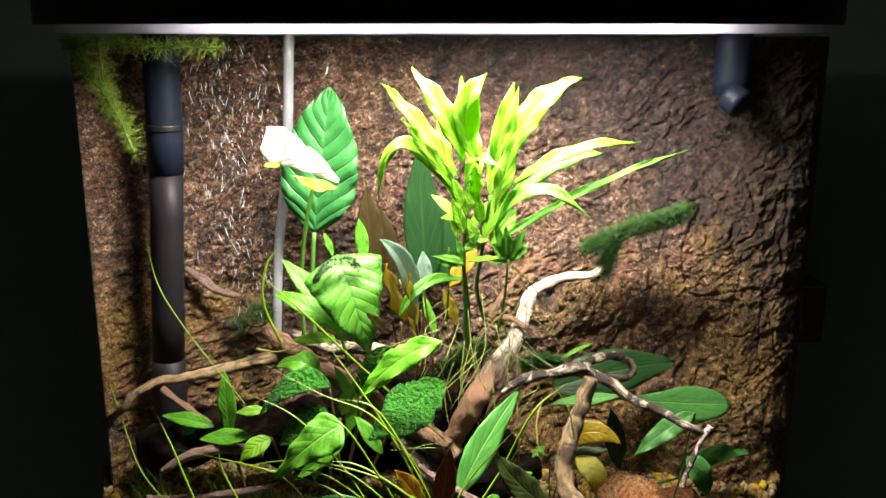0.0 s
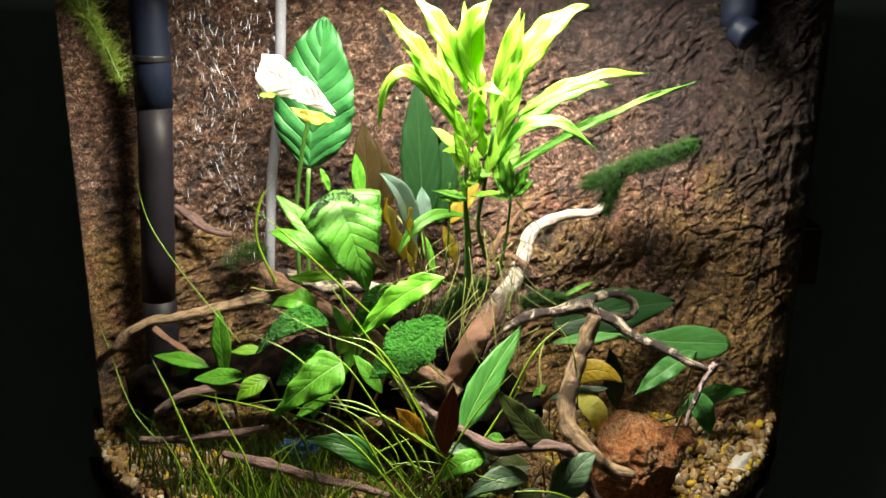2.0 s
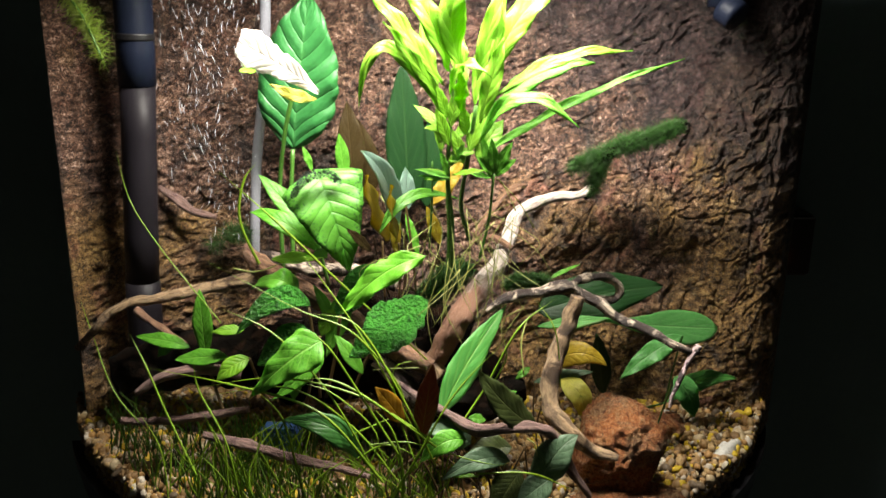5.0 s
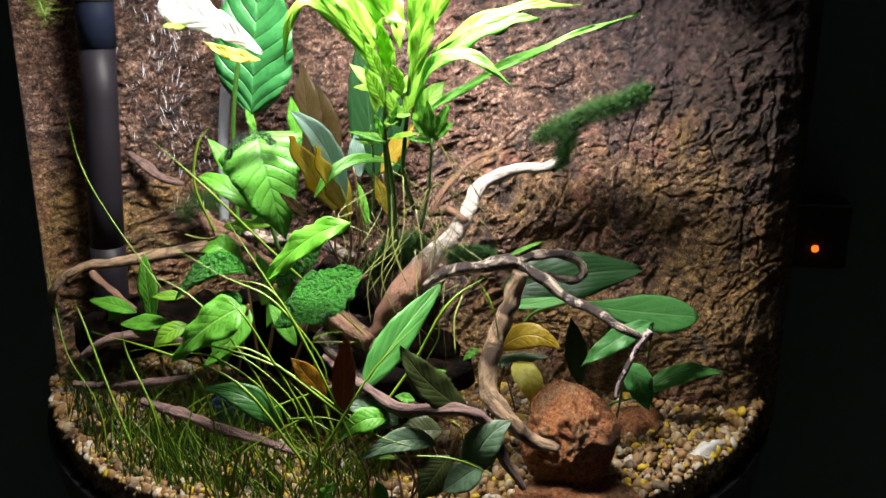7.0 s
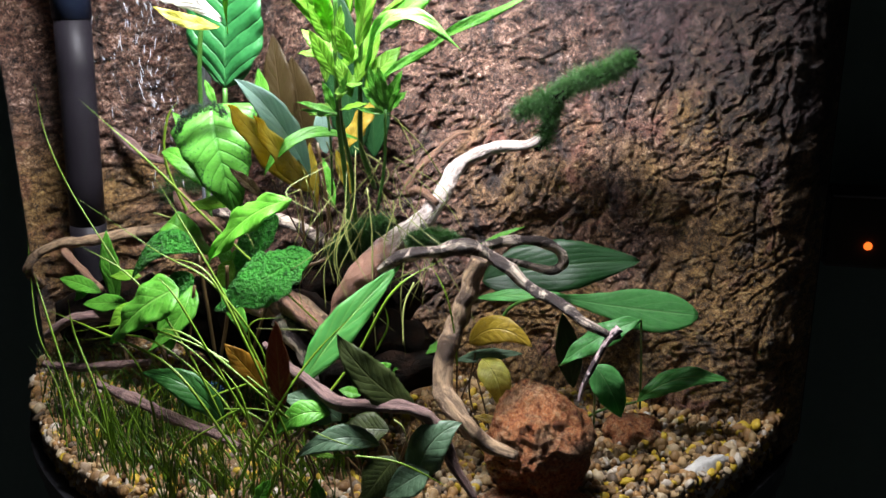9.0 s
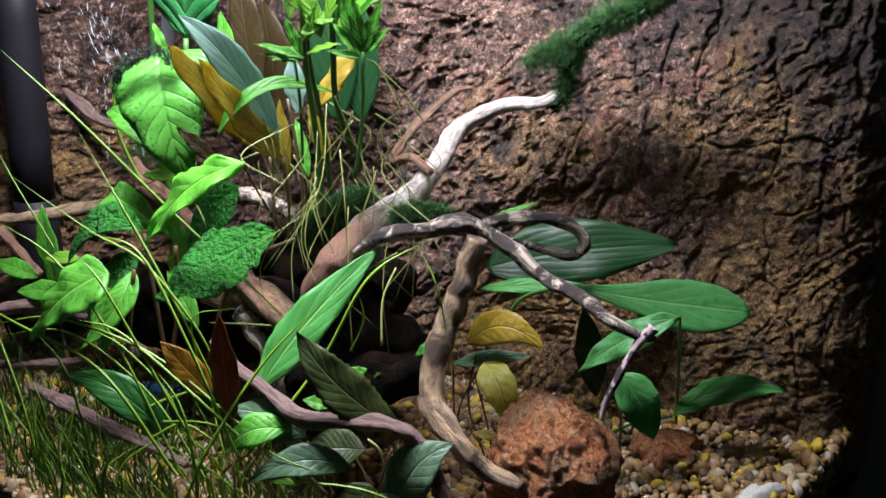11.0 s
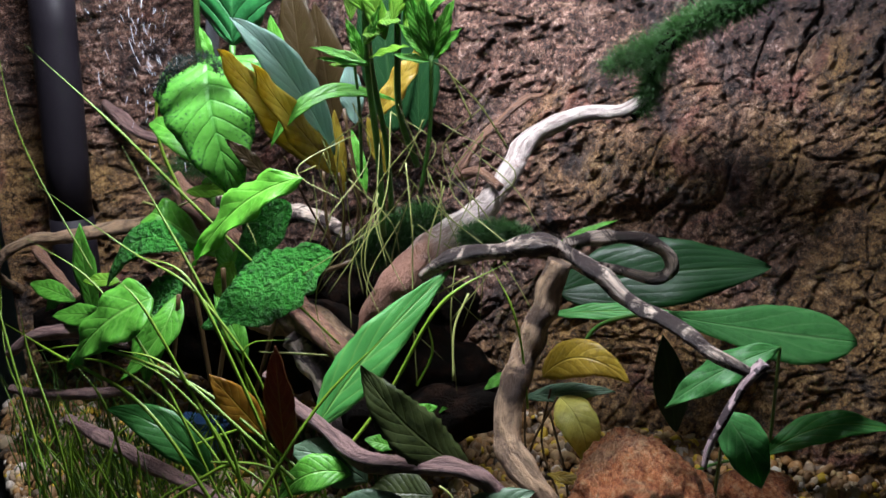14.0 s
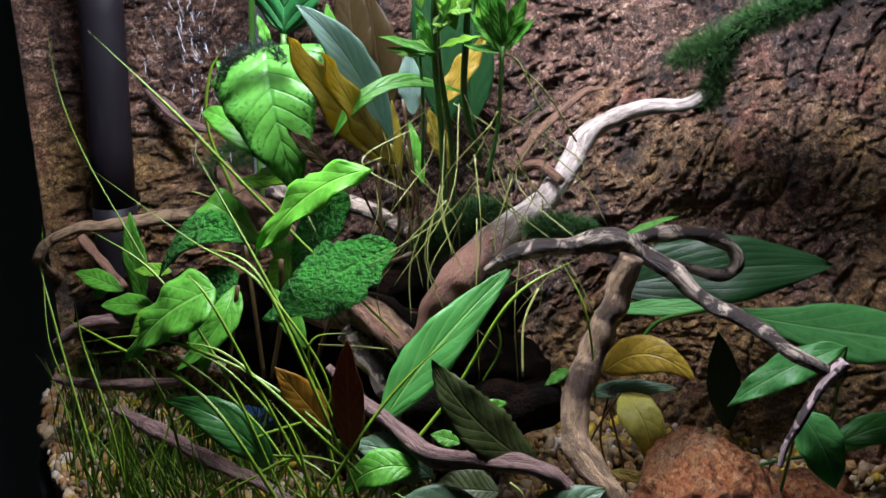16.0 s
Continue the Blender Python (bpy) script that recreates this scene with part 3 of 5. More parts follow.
def gravel_bed():
    rng = random.Random(11)
    ico = bmesh.new()
    bmesh.ops.create_icosphere(ico, subdivisions=2, radius=1)
    ico.verts.ensure_lookup_table()
    shape_hi = [v.co.copy() for v in ico.verts]
    f_hi = [tuple(v.index for v in f.verts) for f in ico.faces]
    ico.free()
    ico = bmesh.new()
    bmesh.ops.create_icosphere(ico, subdivisions=1, radius=1)
    shape_lo = [v.co.copy() for v in ico.verts]
    f_lo = [tuple(v.index for v in f.verts) for f in ico.faces]
    ico.free()
    verts, faces = [], []

    def pebble(p, size, hi):
        shape, fs = (shape_hi, f_hi) if hi else (shape_lo, f_lo)
        m = Euler((rng.uniform(0, 6), rng.uniform(0, 6), rng.uniform(0, 6))).to_matrix() @ Matrix.Diagonal((size * rng.uniform(0.8, 1.25), size * rng.uniform(0.7, 1.0), size * rng.uniform(0.5, 0.75)))
        s, o = len(verts), rng.uniform(0, 90)
        for c in shape:
            verts.append(p + m @ (c * (1 + 0.42 * noise.noise(c * 1.5 + Vector((o, 0, 0))))))
        faces.extend(tuple(i + s for i in f) for f in fs)

    count = 0
    while count < 9500:
        x, y = rng.uniform(-0.38, 0.4), rng.uniform(0.615, 0.9)
        if not in_tank(x, y):
            continue
        size = rng.choice((0.0022, 0.0026, 0.0028, 0.0031, 0.0034, 0.004, 0.0050, 0.0060))
        pebble(Vector((x, y, bed_height(x, y) + rng.uniform(-0.003, 0.002))), size, size > 0.0028)
        count += 1
    # the cut face of the bed against the front pane
    for _ in range(3200):
        a = math.radians(rng.uniform(200, 341))
        r = ARC_R - 0.0105 - rng.uniform(0, 0.004)
        x, y = ARC_X + r * math.cos(a), ARC_Y + r * math.sin(a)
        if y < 0.9:
            pebble(Vector((x, y, rng.uniform(-0.05, bed_height(x, y)))), rng.choice((0.0022, 0.0026, 0.0032, 0.0042)), False)
    ob = mesh_ob("gravel", verts, faces, gravel)
    return tagged(ob, "mixed gravel of tan, white, grey and yellow pebbles", "gravel", kind="stuff")


gravel_bed()
segment_slab("gravel_base", ARC_R - 0.016, 0.90, -0.0515, FLOOR_Z - 0.007, plain_mat("fine_dark_gravel", (0.12, 0.09, 0.055), 0.8, 300, 0.6, 0.6), None)
tagged(bpy.data.objects["gravel_base"], "dark fine substrate beneath the pebbles", "substrate", kind="structure")


def stone(name, centre, size, seed, rough, label, material, sub=6):
    bm = bmesh.new()
    bmesh.ops.create_icosphere(bm, subdivisions=sub, radius=1)
    for v in bm.verts:
        c = v.co.copy()
        o = Vector((seed * 3.7, seed, 0))
        k = 1 + 0.20 * noise.noise(c * 1.4 + o) + rough * 1.3 * noise.noise(c * 2.6 + o)
        k += rough * 0.9 * (noise.cell((c + noise.noise_vector(c * 3 + o) * 0.25) * 2.6 + o) - 0.5) * 0.6
        k += rough * 0.55 * (noise.ridged_multi_fractal(c * 4.2 + o, 0.9, 2.1, 6, 1.0, 2.0) - 1.0)
        k += rough * 0.35 * noise.noise(c * 26 + o)
        k -= 0.13 * max(0, noise.noise(c * 5.5 + o) - 0.36) + 0.12 * max(0, noise.noise(c * 13 + o) - 0.40)
        v.co = Vector((c.x * size[0], c.y * size[1], c.z * size[2])) * k
    ob = bm_ob(name, bm, material, smooth=True)
    ob.location = centre
    return tagged(ob, label, "stone", "lava stones")


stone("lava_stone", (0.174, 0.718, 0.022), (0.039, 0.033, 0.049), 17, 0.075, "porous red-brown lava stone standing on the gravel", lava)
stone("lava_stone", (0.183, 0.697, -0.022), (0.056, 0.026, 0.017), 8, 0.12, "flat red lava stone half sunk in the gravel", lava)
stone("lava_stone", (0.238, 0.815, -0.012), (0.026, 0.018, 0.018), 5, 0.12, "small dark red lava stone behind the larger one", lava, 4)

# ---- equipment ----
intake = thing("filter_intake", "dark blue-grey filter intake pipe with a smoky clear lower tube", "filter pipe")


def pipe(name, points, radius, material, parent, label="", sides=20):
    v, f, uv = tube_mesh(points, [radius] * len(points), sides, 4)
    return mesh_ob(name, v, f, material, parent, uvs=uv, label=label)


pipe("upper_pipe", [(-0.262, 0.843, 0.458), (-0.266, 0.843, 0.325)], 0.0170, grey_plastic, intake)
pipe("collar", [(-0.265, 0.843, 0.372), (-0.2652, 0.843, 0.366)], 0.0182, black_plastic, intake)
pipe("lower_tube", [(-0.266, 0.843, 0.3255), (-0.278, 0.843, 0.135)], 0.0160, smoke_plastic, intake, "smoky grey clear tube")
pipe("strainer", [(-0.278, 0.843, 0.1355), (-0.281, 0.843, 0.02)], 0.0166, smoke_plastic, intake)

air = thing("air_tube", "thin clear air tube running down the rock wall", "air tube")
pipe("tube", [(-0.148, 0.875, 0.456), (-0.157, 0.885, 0.33), (-0.170, 0.89, 0.24), (-0.178, 0.89, 0.12)], 0.0052, plain_mat("milky_tube", (0.28, 0.29, 0.33), 0.15, 90, 0.2, 0.05), air, sides=12)

outlet = thing("filter_outlet", "dark blue-grey outlet pipe with an angled nozzle", "filter pipe")
pipe("down_pipe", [(0.268, 0.835, 0.458), (0.268, 0.835, 0.40)], 0.0165, grey_plastic, outlet)
pipe("nozzle", [(0.264, 0.826, 0.400), (0.273, 0.815, 0.392)], 0.0135, grey_plastic, outlet, "round blue-black nozzle")

# Stone shape added in place of the pale sand seen through the glass.
pale = stone("pale_sand_patch", (0.297, 0.787, -0.030), (0.036, 0.0115, 0.019), 21, 0.04, "smooth pale mound standing in for sand against the glass", plain_mat("pale_sand", (0.74, 0.72, 0.64), 0.6, 260, 0.5, 0.6), 5)
pale["group"] = "pale stones"
pale.rotation_euler = (0, 0, math.radians(50))
box("blue_clip", (-0.158, 0.765, -0.012), (-0.118, 0.79, 0.012), blue_plastic, None, 0.005)
tagged(bpy.data.objects["blue_clip"], "small blue plastic holder half hidden in the gravel", "holder")
case = thing("power_adapter", "black plug-in adapter with an orange light on the wall", "adapter")
adapter_shell = plain_mat("dark_grey_plastic", (0.12, 0.115, 0.12), 0.38, 240, 0.3, 0.1)
box("body", (0.428, 1.127, 0.047), (0.512, 1.178, 0.130), adapter_shell, case, 0.004)
box("front_cover", (0.431, 1.1245, 0.051), (0.509, 1.1268, 0.1262), plain_mat("brown_black_plastic", (0.05, 0.042, 0.036), 0.4, 200, 0.3, 0.1), case, 0.001)
box("edge_strip", (0.432, 1.1235, 0.1266), (0.507, 1.1266, 0.1285), plain_mat("grey_edge", (0.42, 0.42, 0.46), 0.4, 200, 0.2, 0.05), case, 0.0004, "pale grey strip along the front edge")
bm = bmesh.new()
bmesh.ops.create_uvsphere(bm, u_segments=12, v_segments=8, radius=0.0045)
led = bm_ob("indicator", bm, glow_mat("orange_led", (1.0, 0.16, 0.015), 2.2), case, "glowing orange indicator", True)
led.location = (0.472, 1.1238, 0.074)

# ---- the room ----
tagged(box("wall_back", (-2.2, 1.18, -0.9), (2.4, 1.26, 1.6), wall_paint), "dim grey-green painted wall behind the tank", "wall", kind="structure")
tagged(box("wall_front", (-2.2, -1.6, -0.9), (2.4, -1.52, 1.6), bounce_paint), "unseen pale wall facing the tank, bounces its light", "wall", kind="structure")
tagged(box("wall_left", (-2.28, -1.6, -0.9), (-2.202, 1.26, 1.6), bounce_paint), "unseen pale side wall, bounces tank light", "wall", kind="structure")
tagged(box("wall_right", (2.402, -1.6, -0.9), (2.48, 1.26, 1.6), bounce_paint), "unseen pale side wall, bounces tank light", "wall", kind="structure")
tagged(box("ceiling", (-2.28, -1.6, 1.602), (2.48, 1.26, 1.68), bounce_paint), "unseen pale ceiling, bounces tank light", "ceiling", kind="structure")
tagged(box("floor", (-2.28, -1.6, -0.98), (2.48, 1.26, -0.902), carpet), "dark floor covering", "floor", kind="structure")
stand = thing("aquarium_stand", "black stained cabinet under the aquarium", "cabinet")
segment_slab("top", ARC_R - 0.004, 0.98, -0.085, -0.065, stand_wood, stand)
segment_slab("body", ARC_R - 0.01, 0.97, -0.90, -0.0855, stand_wood, stand)


# ---- loose strands ----
def strands(name, centres, count, length, width, material, seed, parent=None, droop=0.3):
    """Many small tapered shoots round a line of (point, radius)."""
    rng = random.Random(seed)
    verts, faces, uvs = [], [], []
    for _ in range(count):
        c, r = rng.choice(centres)
        d = Vector((rng.gauss(0, 1), rng.gauss(0, 1), rng.gauss(0.15, 1))).normalized()
        p = c + d * r * rng.uniform(0.5, 1.05)
        ln = length * rng.uniform(0.4, 1.2)
        d2 = (d + Vector((rng.gauss(0, 1.0), rng.gauss(0, 1.0), rng.gauss(-droop, 0.9)))).normalized()
        s = d.cross(Vector((rng.gauss(0, 1), rng.gauss(0, 1), rng.gauss(0, 1)))).normalized() * width
        n = d.cross(s).normalized() * width * 0.6
        k = len(verts)
        m = p + d * ln * 0.5
        e = m + d2 * ln * 0.5
        verts += [p - s, p + s, p + n, m - s * 0.8, m + s * 0.8, m + n * 0.8, e]
        uvs += [(0, 0.2), (0, 0.8), (0, 0.5), (0.5, 0.2), (0.5, 0.8), (0.5, 0.5), (1, 0.5)]
        for a, b in ((0, 1), (1, 2), (2, 0)):
            faces += [(k + a, k + b, k + 3 + b, k + 3 + a), (k + 3 + a, k + 3 + b, k + 6)]
    return mesh_ob(name, verts, faces, material, parent, uvs=uvs)


def moss(label, points, radii, count, length, seed, material=moss_green):
    line = spline(points, radii, 10)
    ob = strands("moss_clump", line, int(count * 1.2), length, 0.00026, material, seed)
    return tagged(ob, label, "moss", kind="stuff")


def grass_tufts(plant):
    """Short upright grass along the front of the gravel."""
    rng = random.Random(5)
    for i in range(330):
        x, y = rng.uniform(-0.28, 0.02), rng.uniform(0.64, 0.74)
        if not in_tank(x, y, 0.006):
            continue
        h = rng.uniform(0.03, 0.085) * (1.2 if x < -0.1 else 0.8)
        lean = Vector((rng.gauss(-0.15, 0.32), rng.gauss(0, 0.18), 1))
        p = Vector((x, y, FLOOR_Z - 0.004))
        q = p + lean * h * 0.5
        e = q + (lean + Vector((rng.gauss(0, 0.45), 0, -0.2))) * h * 0.5
        if not in_tank(e.x, e.y, 0.002):
            continue
        blade(plant, [p, q, e], [0.0008, 0.0008, 0.0003], blade_green)


def short_grass():
    """A dense lawn of fine dark blades between the taller ones."""
    rng = random.Random(15)
    verts, faces, uvs = [], [], []
    for _ in range(1500):
        x, y = rng.uniform(-0.31, 0.03), rng.uniform(0.635, 0.80)
        if not in_tank(x, y, 0.004) or noise.noise((x * 22, y * 22, 4)) < -0.12:
            continue
        h = rng.uniform(0.02, 0.062) * (1.15 if x < -0.08 else 0.75)
        lean = Vector((rng.gauss(-0.05, 0.25), rng.gauss(0, 0.15), 1))
        p = Vector((x, y, bed_height(x, y) - 0.002))
        q = p + lean * h * 0.55
        e = q + (lean + Vector((rng.gauss(0, 0.5), rng.gauss(0, 0.1), -0.15))) * h * 0.45
        if not in_tank(e.x, e.y, 0.002):
            continue
        turn = rng.uniform(-0.7, 0.7)
        s = Vector((math.cos(turn), math.sin(turn), 0)) * rng.uniform(0.0005, 0.0009)
        n = Vector((-s.y, s.x, 0)) * 0.4
        k = len(verts)
        for c, m, u in ((p, 1.0, 0.0), (q, 0.85, 0.5), (e, 0.15, 1.0)):
            verts += [c - s * m, c + s * m, c + n * m]
            uvs += [(u, 0.0), (u, 1.0), (u, 0.5)]
        for r in (0, 3):
            for a, b in ((0, 1), (1, 2), (2, 0)):
                faces.append((k + r + a, k + r + b, k + r + 3 + b, k + r + 3 + a))
    return tagged(mesh_ob("short_grass", verts, faces, grass_dark, uvs=uvs), "dense fine dark green grass growing from the gravel", "grass", kind="stuff")


def root_tangle(plant):
    """Thin roots that fall from the stems to the wood below."""
    rng = random.Random(21)
    for i in range(44):
        p = Vector((rng.gauss(0.03, 0.028), rng.gauss(0.745, 0.02), rng.uniform(0.17, 0.24)))
        drop = rng.uniform(0.03, 0.10)
        q = p + Vector((rng.gauss(0, 0.024), rng.gauss(-0.004, 0.01), -drop * 0.5))
        e = q + Vector((rng.gauss(0, 0.02), rng.gauss(-0.004, 0.01), -drop * 0.5))
        v, f, uv = tube_mesh([p, q, e], [0.0004, 0.00035, 0.0002], 5, 6)
        mesh_ob("root", v, f, root_pale, plant, uvs=uv)


def bare_stems(plant):
    rng = random.Random(33)
    for i in range(16):
        x, y = rng.uniform(-0.03, 0.10), rng.uniform(0.66, 0.70)
        p = Vector((x, y, FLOOR_Z - 0.003))
        q = p + Vector((rng.gauss(0, 0.01), rng.gauss(0, 0.006), 0.03))
        e = q + Vector((rng.gauss(0, 0.015), rng.gauss(0, 0.006), rng.uniform(0.02, 0.05)))
        v, f, uv = tube_mesh([p, q, e], [0.0011, 0.001, 0.0007], 6, 5)
        mesh_ob("stem", v, f, stem_brown, plant, uvs=uv)


# ---- driftwood and plants ----
branch("main_driftwood", "pale grey weathered driftwood branch curving up to the rock wall", [(0.006, 0.742, 0.092), (0.018, 0.738, 0.116), (0.0305, 0.738, 0.138), (0.0453, 0.757, 0.155), (0.066, 0.790, 0.171), (0.0775, 0.815, 0.188), (0.089, 0.832, 0.209), (0.119, 0.830, 0.2245), (0.144, 0.828, 0.2275), (0.158, 0.835, 0.235)], [0.0095, 0.0105, 0.0105, 0.0098, 0.0080, 0.0072, 0.0062, 0.0048, 0.0038, 0.0042], wood_pale, 0.22)
branch("mossy_branch", "dark moss-grown upper branch against the rock wall", [(0.150, 0.835, 0.223), (0.158, 0.835, 0.235), (0.163, 0.830, 0.259), (0.184, 0.815, 0.278), (0.210, 0.800, 0.290), (0.229, 0.790, 0.303)], [0.0031, 0.0045, 0.0051, 0.0045, 0.0037, 0.0018], wood_black)
moss("dark green moss growing on the upper driftwood branch", [(0.156, 0.835, 0.228), (0.162, 0.830, 0.251), (0.166, 0.828, 0.266), (0.182, 0.815, 0.278), (0.198, 0.806, 0.285), (0.210, 0.800, 0.290), (0.223, 0.790, 0.300)], [0.0031, 0.0058, 0.0044, 0.0058, 0.0038, 0.0049, 0.0021], 5200, 0.011, 4)
moss("dark green moss growing on the upper driftwood branch", [(0.136, 0.830, 0.252), (0.150, 0.828, 0.259), (0.160, 0.826, 0.264)], [0.0024, 0.0054, 0.0067], 900, 0.012, 14)
moss("soft green moss cushion at the foot of the driftwood", [(0.000, 0.772, 0.143), (0.0164, 0.780, 0.156), (0.034, 0.788, 0.165)], [0.0070, 0.0105, 0.0075], 4200, 0.011, 6)
moss("soft green moss cushion at the foot of the driftwood", [(0.072, 0.740, 0.169), (0.086, 0.742, 0.172), (0.104, 0.737, 0.173)], [0.0034, 0.0046, 0.0030], 2000, 0.008, 7)
moss("tuft of black-green algae on the edge of the bitten leaf", [(-0.112, 0.738, 0.246), (-0.106, 0.738, 0.255), (-0.098, 0.742, 0.262), (-0.083, 0.745, 0.265), (-0.074, 0.744, 0.258)], [0.0016, 0.0030, 0.0042, 0.0036, 0.0026], 1300, 0.0028, 9, algae_black)
moss("wispy moss tuft on the rock wall", [(-0.217, 0.885, 0.157), (-0.196, 0.885, 0.172), (-0.182, 0.885, 0.169)], [0.0058, 0.0081, 0.0052], 700, 0.013, 8)
branch("standing_driftwood", "brown standing driftwood branch with a torn upper end", [(0.128, 0.715, 0.167), (0.121, 0.712, 0.144), (0.115, 0.710, 0.125), (0.106, 0.700, 0.095), (0.107, 0.690, 0.074), (0.123, 0.680, 0.058), (0.140, 0.680, 0.041), (0.163, 0.675, 0.037)], [0.0058, 0.0070, 0.0074, 0.0074, 0.0076, 0.0068, 0.0055, 0.0028], wood_brown)
branch("forked_driftwood", "dark mottled driftwood arm with lit and shaded patches in its colour", [(0.052, 0.720, 0.151), (0.069, 0.720, 0.163), (0.097, 0.720, 0.169), (0.115, 0.722, 0.173), (0.132, 0.730, 0.164), (0.148, 0.725, 0.158), (0.163, 0.720, 0.146), (0.183, 0.710, 0.141), (0.203, 0.695, 0.134), (0.221, 0.692, 0.126), (0.229, 0.694, 0.125)], [0.0028, 0.0043, 0.0048, 0.0066, 0.0054, 0.0045, 0.0047, 0.0040, 0.0033, 0.0027, 0.0014], wood_dark)
branch("spotted_twig", "pale pinkish twig with black spots", [(0.228, 0.694, 0.131), (0.220, 0.690, 0.122), (0.212, 0.684, 0.106), (0.206, 0.682, 0.092), (0.204, 0.680, 0.081)], [0.0030, 0.0027, 0.0024, 0.0019, 0.0011], wood_spot)
branch("hooked_driftwood", "driftwood root bent back into a hook", [(0.127, 0.740, 0.169), (0.139, 0.760, 0.167), (0.160, 0.777, 0.163), (0.176, 0.785, 0.155), (0.180, 0.786, 0.144), (0.170, 0.784, 0.138), (0.150, 0.782, 0.143), (0.136, 0.775, 0.148)], [0.0031, 0.0041, 0.0042, 0.0039, 0.0040, 0.0033, 0.0027, 0.0017], wood_dark)
branch("low_driftwood", "purplish brown driftwood root arching low over the gravel", [(-0.021, 0.672, 0.107), (-0.003, 0.665, 0.096), (0.020, 0.660, 0.084), (0.041, 0.655, 0.074), (0.065, 0.655, 0.075), (0.093, 0.662, 0.072), (0.110, 0.664, 0.058), (0.121, 0.660, 0.035), (0.137, 0.655, 0.012)], [0.0021, 0.0038, 0.0042, 0.0054, 0.0046, 0.0046, 0.0050, 0.0042, 0.0021], wood_mauve)
branch("fine_twig", "thin dark forked twig against the rock wall", [(0.095, 0.840, 0.235), (0.083, 0.838, 0.232), (0.068, 0.830, 0.219), (0.054, 0.820, 0.204), (0.047, 0.810, 0.187), (0.062, 0.800, 0.193), (0.079, 0.790, 0.186)], [0.0011, 0.0022, 0.0025, 0.0029, 0.0032, 0.0032, 0.0021], wood_red)
branch("left_log", "reddish brown driftwood log sloping into the plants", [(-0.175, 0.835, 0.174), (-0.162, 0.830, 0.158), (-0.136, 0.815, 0.149), (-0.104, 0.790, 0.138), (-0.069, 0.770, 0.127), (-0.027, 0.740, 0.112), (0.005, 0.720, 0.099)], [0.0049, 0.0088, 0.0086, 0.0084, 0.0078, 0.0070, 0.0059], wood_red)
branch("dark_log", "dark sunken driftwood log behind the broad leaves", [(-0.162, 0.850, 0.160), (-0.145, 0.845, 0.157), (-0.112, 0.840, 0.149), (-0.067, 0.830, 0.151), (-0.028, 0.820, 0.138)], [0.0050, 0.0067, 0.0072, 0.0060, 0.0049], wood_dark)
branch("left_root", "long brown root running along the glass", [(-0.373, 0.901, 0.038), (-0.313, 0.795, 0.100), (-0.294, 0.790, 0.121), (-0.274, 0.795, 0.130), (-0.246, 0.800, 0.133), (-0.205, 0.810, 0.140), (-0.166, 0.830, 0.142), (-0.140, 0.840, 0.140)], [0.0037, 0.0037, 0.0042, 0.0042, 0.0048, 0.0054, 0.0071, 0.0056], wood_brown)
branch("short_root", "short pale root leaning down to the gravel", [(-0.270, 0.793, 0.124), (-0.257, 0.788, 0.115), (-0.240, 0.780, 0.107), (-0.220, 0.770, 0.098)], [0.0037, 0.0037, 0.0031, 0.0026], wood_red)
branch("sunken_root", "dark sunken root lying on the gravel", [(-0.281, 0.760, 0.026), (-0.246, 0.750, 0.031), (-0.200, 0.740, 0.041), (-0.158, 0.735, 0.051)], [0.0032, 0.0036, 0.0040, 0.0030], wood_mauve)
branch("sunken_root", "dark sunken root lying on the gravel", [(-0.194, 0.715, 0.036), (-0.152, 0.700, 0.034), (-0.112, 0.690, 0.027), (-0.073, 0.680, 0.024), (-0.046, 0.670, 0.022)], [0.0029, 0.0047, 0.0047, 0.0036, 0.0022], wood_mauve)
branch("sunken_root", "dark sunken root lying on the gravel", [(-0.258, 0.740, 0.064), (-0.234, 0.740, 0.080), (-0.200, 0.745, 0.085), (-0.166, 0.750, 0.078)], [0.0030, 0.0045, 0.0051, 0.0041], wood_mauve)
branch("rock_twig", "grey twig resting against the rock wall", [(-0.267, 0.885, 0.219), (-0.252, 0.880, 0.210), (-0.234, 0.880, 0.196), (-0.211, 0.880, 0.190)], [0.0023, 0.0051, 0.0046, 0.0023], wood_mauve)
branch("inner_stump", "dark driftwood stump deep among the plants", [(-0.043, 0.750, 0.094), (-0.020, 0.740, 0.076), (-0.002, 0.730, 0.058), (0.013, 0.720, 0.030)], [0.0082, 0.0092, 0.0101, 0.0101], wood_dark)
branch("inner_stump", "dark driftwood stump deep among the plants", [(-0.077, 0.760, 0.101), (-0.045, 0.760, 0.103), (-0.004, 0.740, 0.097), (0.014, 0.730, 0.085)], [0.0096, 0.0123, 0.0096, 0.0068], wood_brown)
# Added stumps whose near-black colour stands in for shade among the plants.
branch("shade_stump", "thick near-black stump added for the shade behind the plants", [(-0.307, 0.830, 0.039), (-0.249, 0.830, 0.057), (-0.179, 0.820, 0.067), (-0.106, 0.810, 0.065), (-0.039, 0.800, 0.064), (0.026, 0.790, 0.068), (0.069, 0.780, 0.061)], [0.0170, 0.0260, 0.0290, 0.0304, 0.0285, 0.0249, 0.0161], wood_black, 0.6, 42.0)
branch("shade_stump", "thick near-black stump added for the shade behind the plants", [(-0.121, 0.850, 0.090), (-0.063, 0.850, 0.102), (-0.006, 0.850, 0.096), (0.045, 0.840, 0.081)], [0.0137, 0.0206, 0.0229, 0.0171], wood_black, 0.6, 42.0)
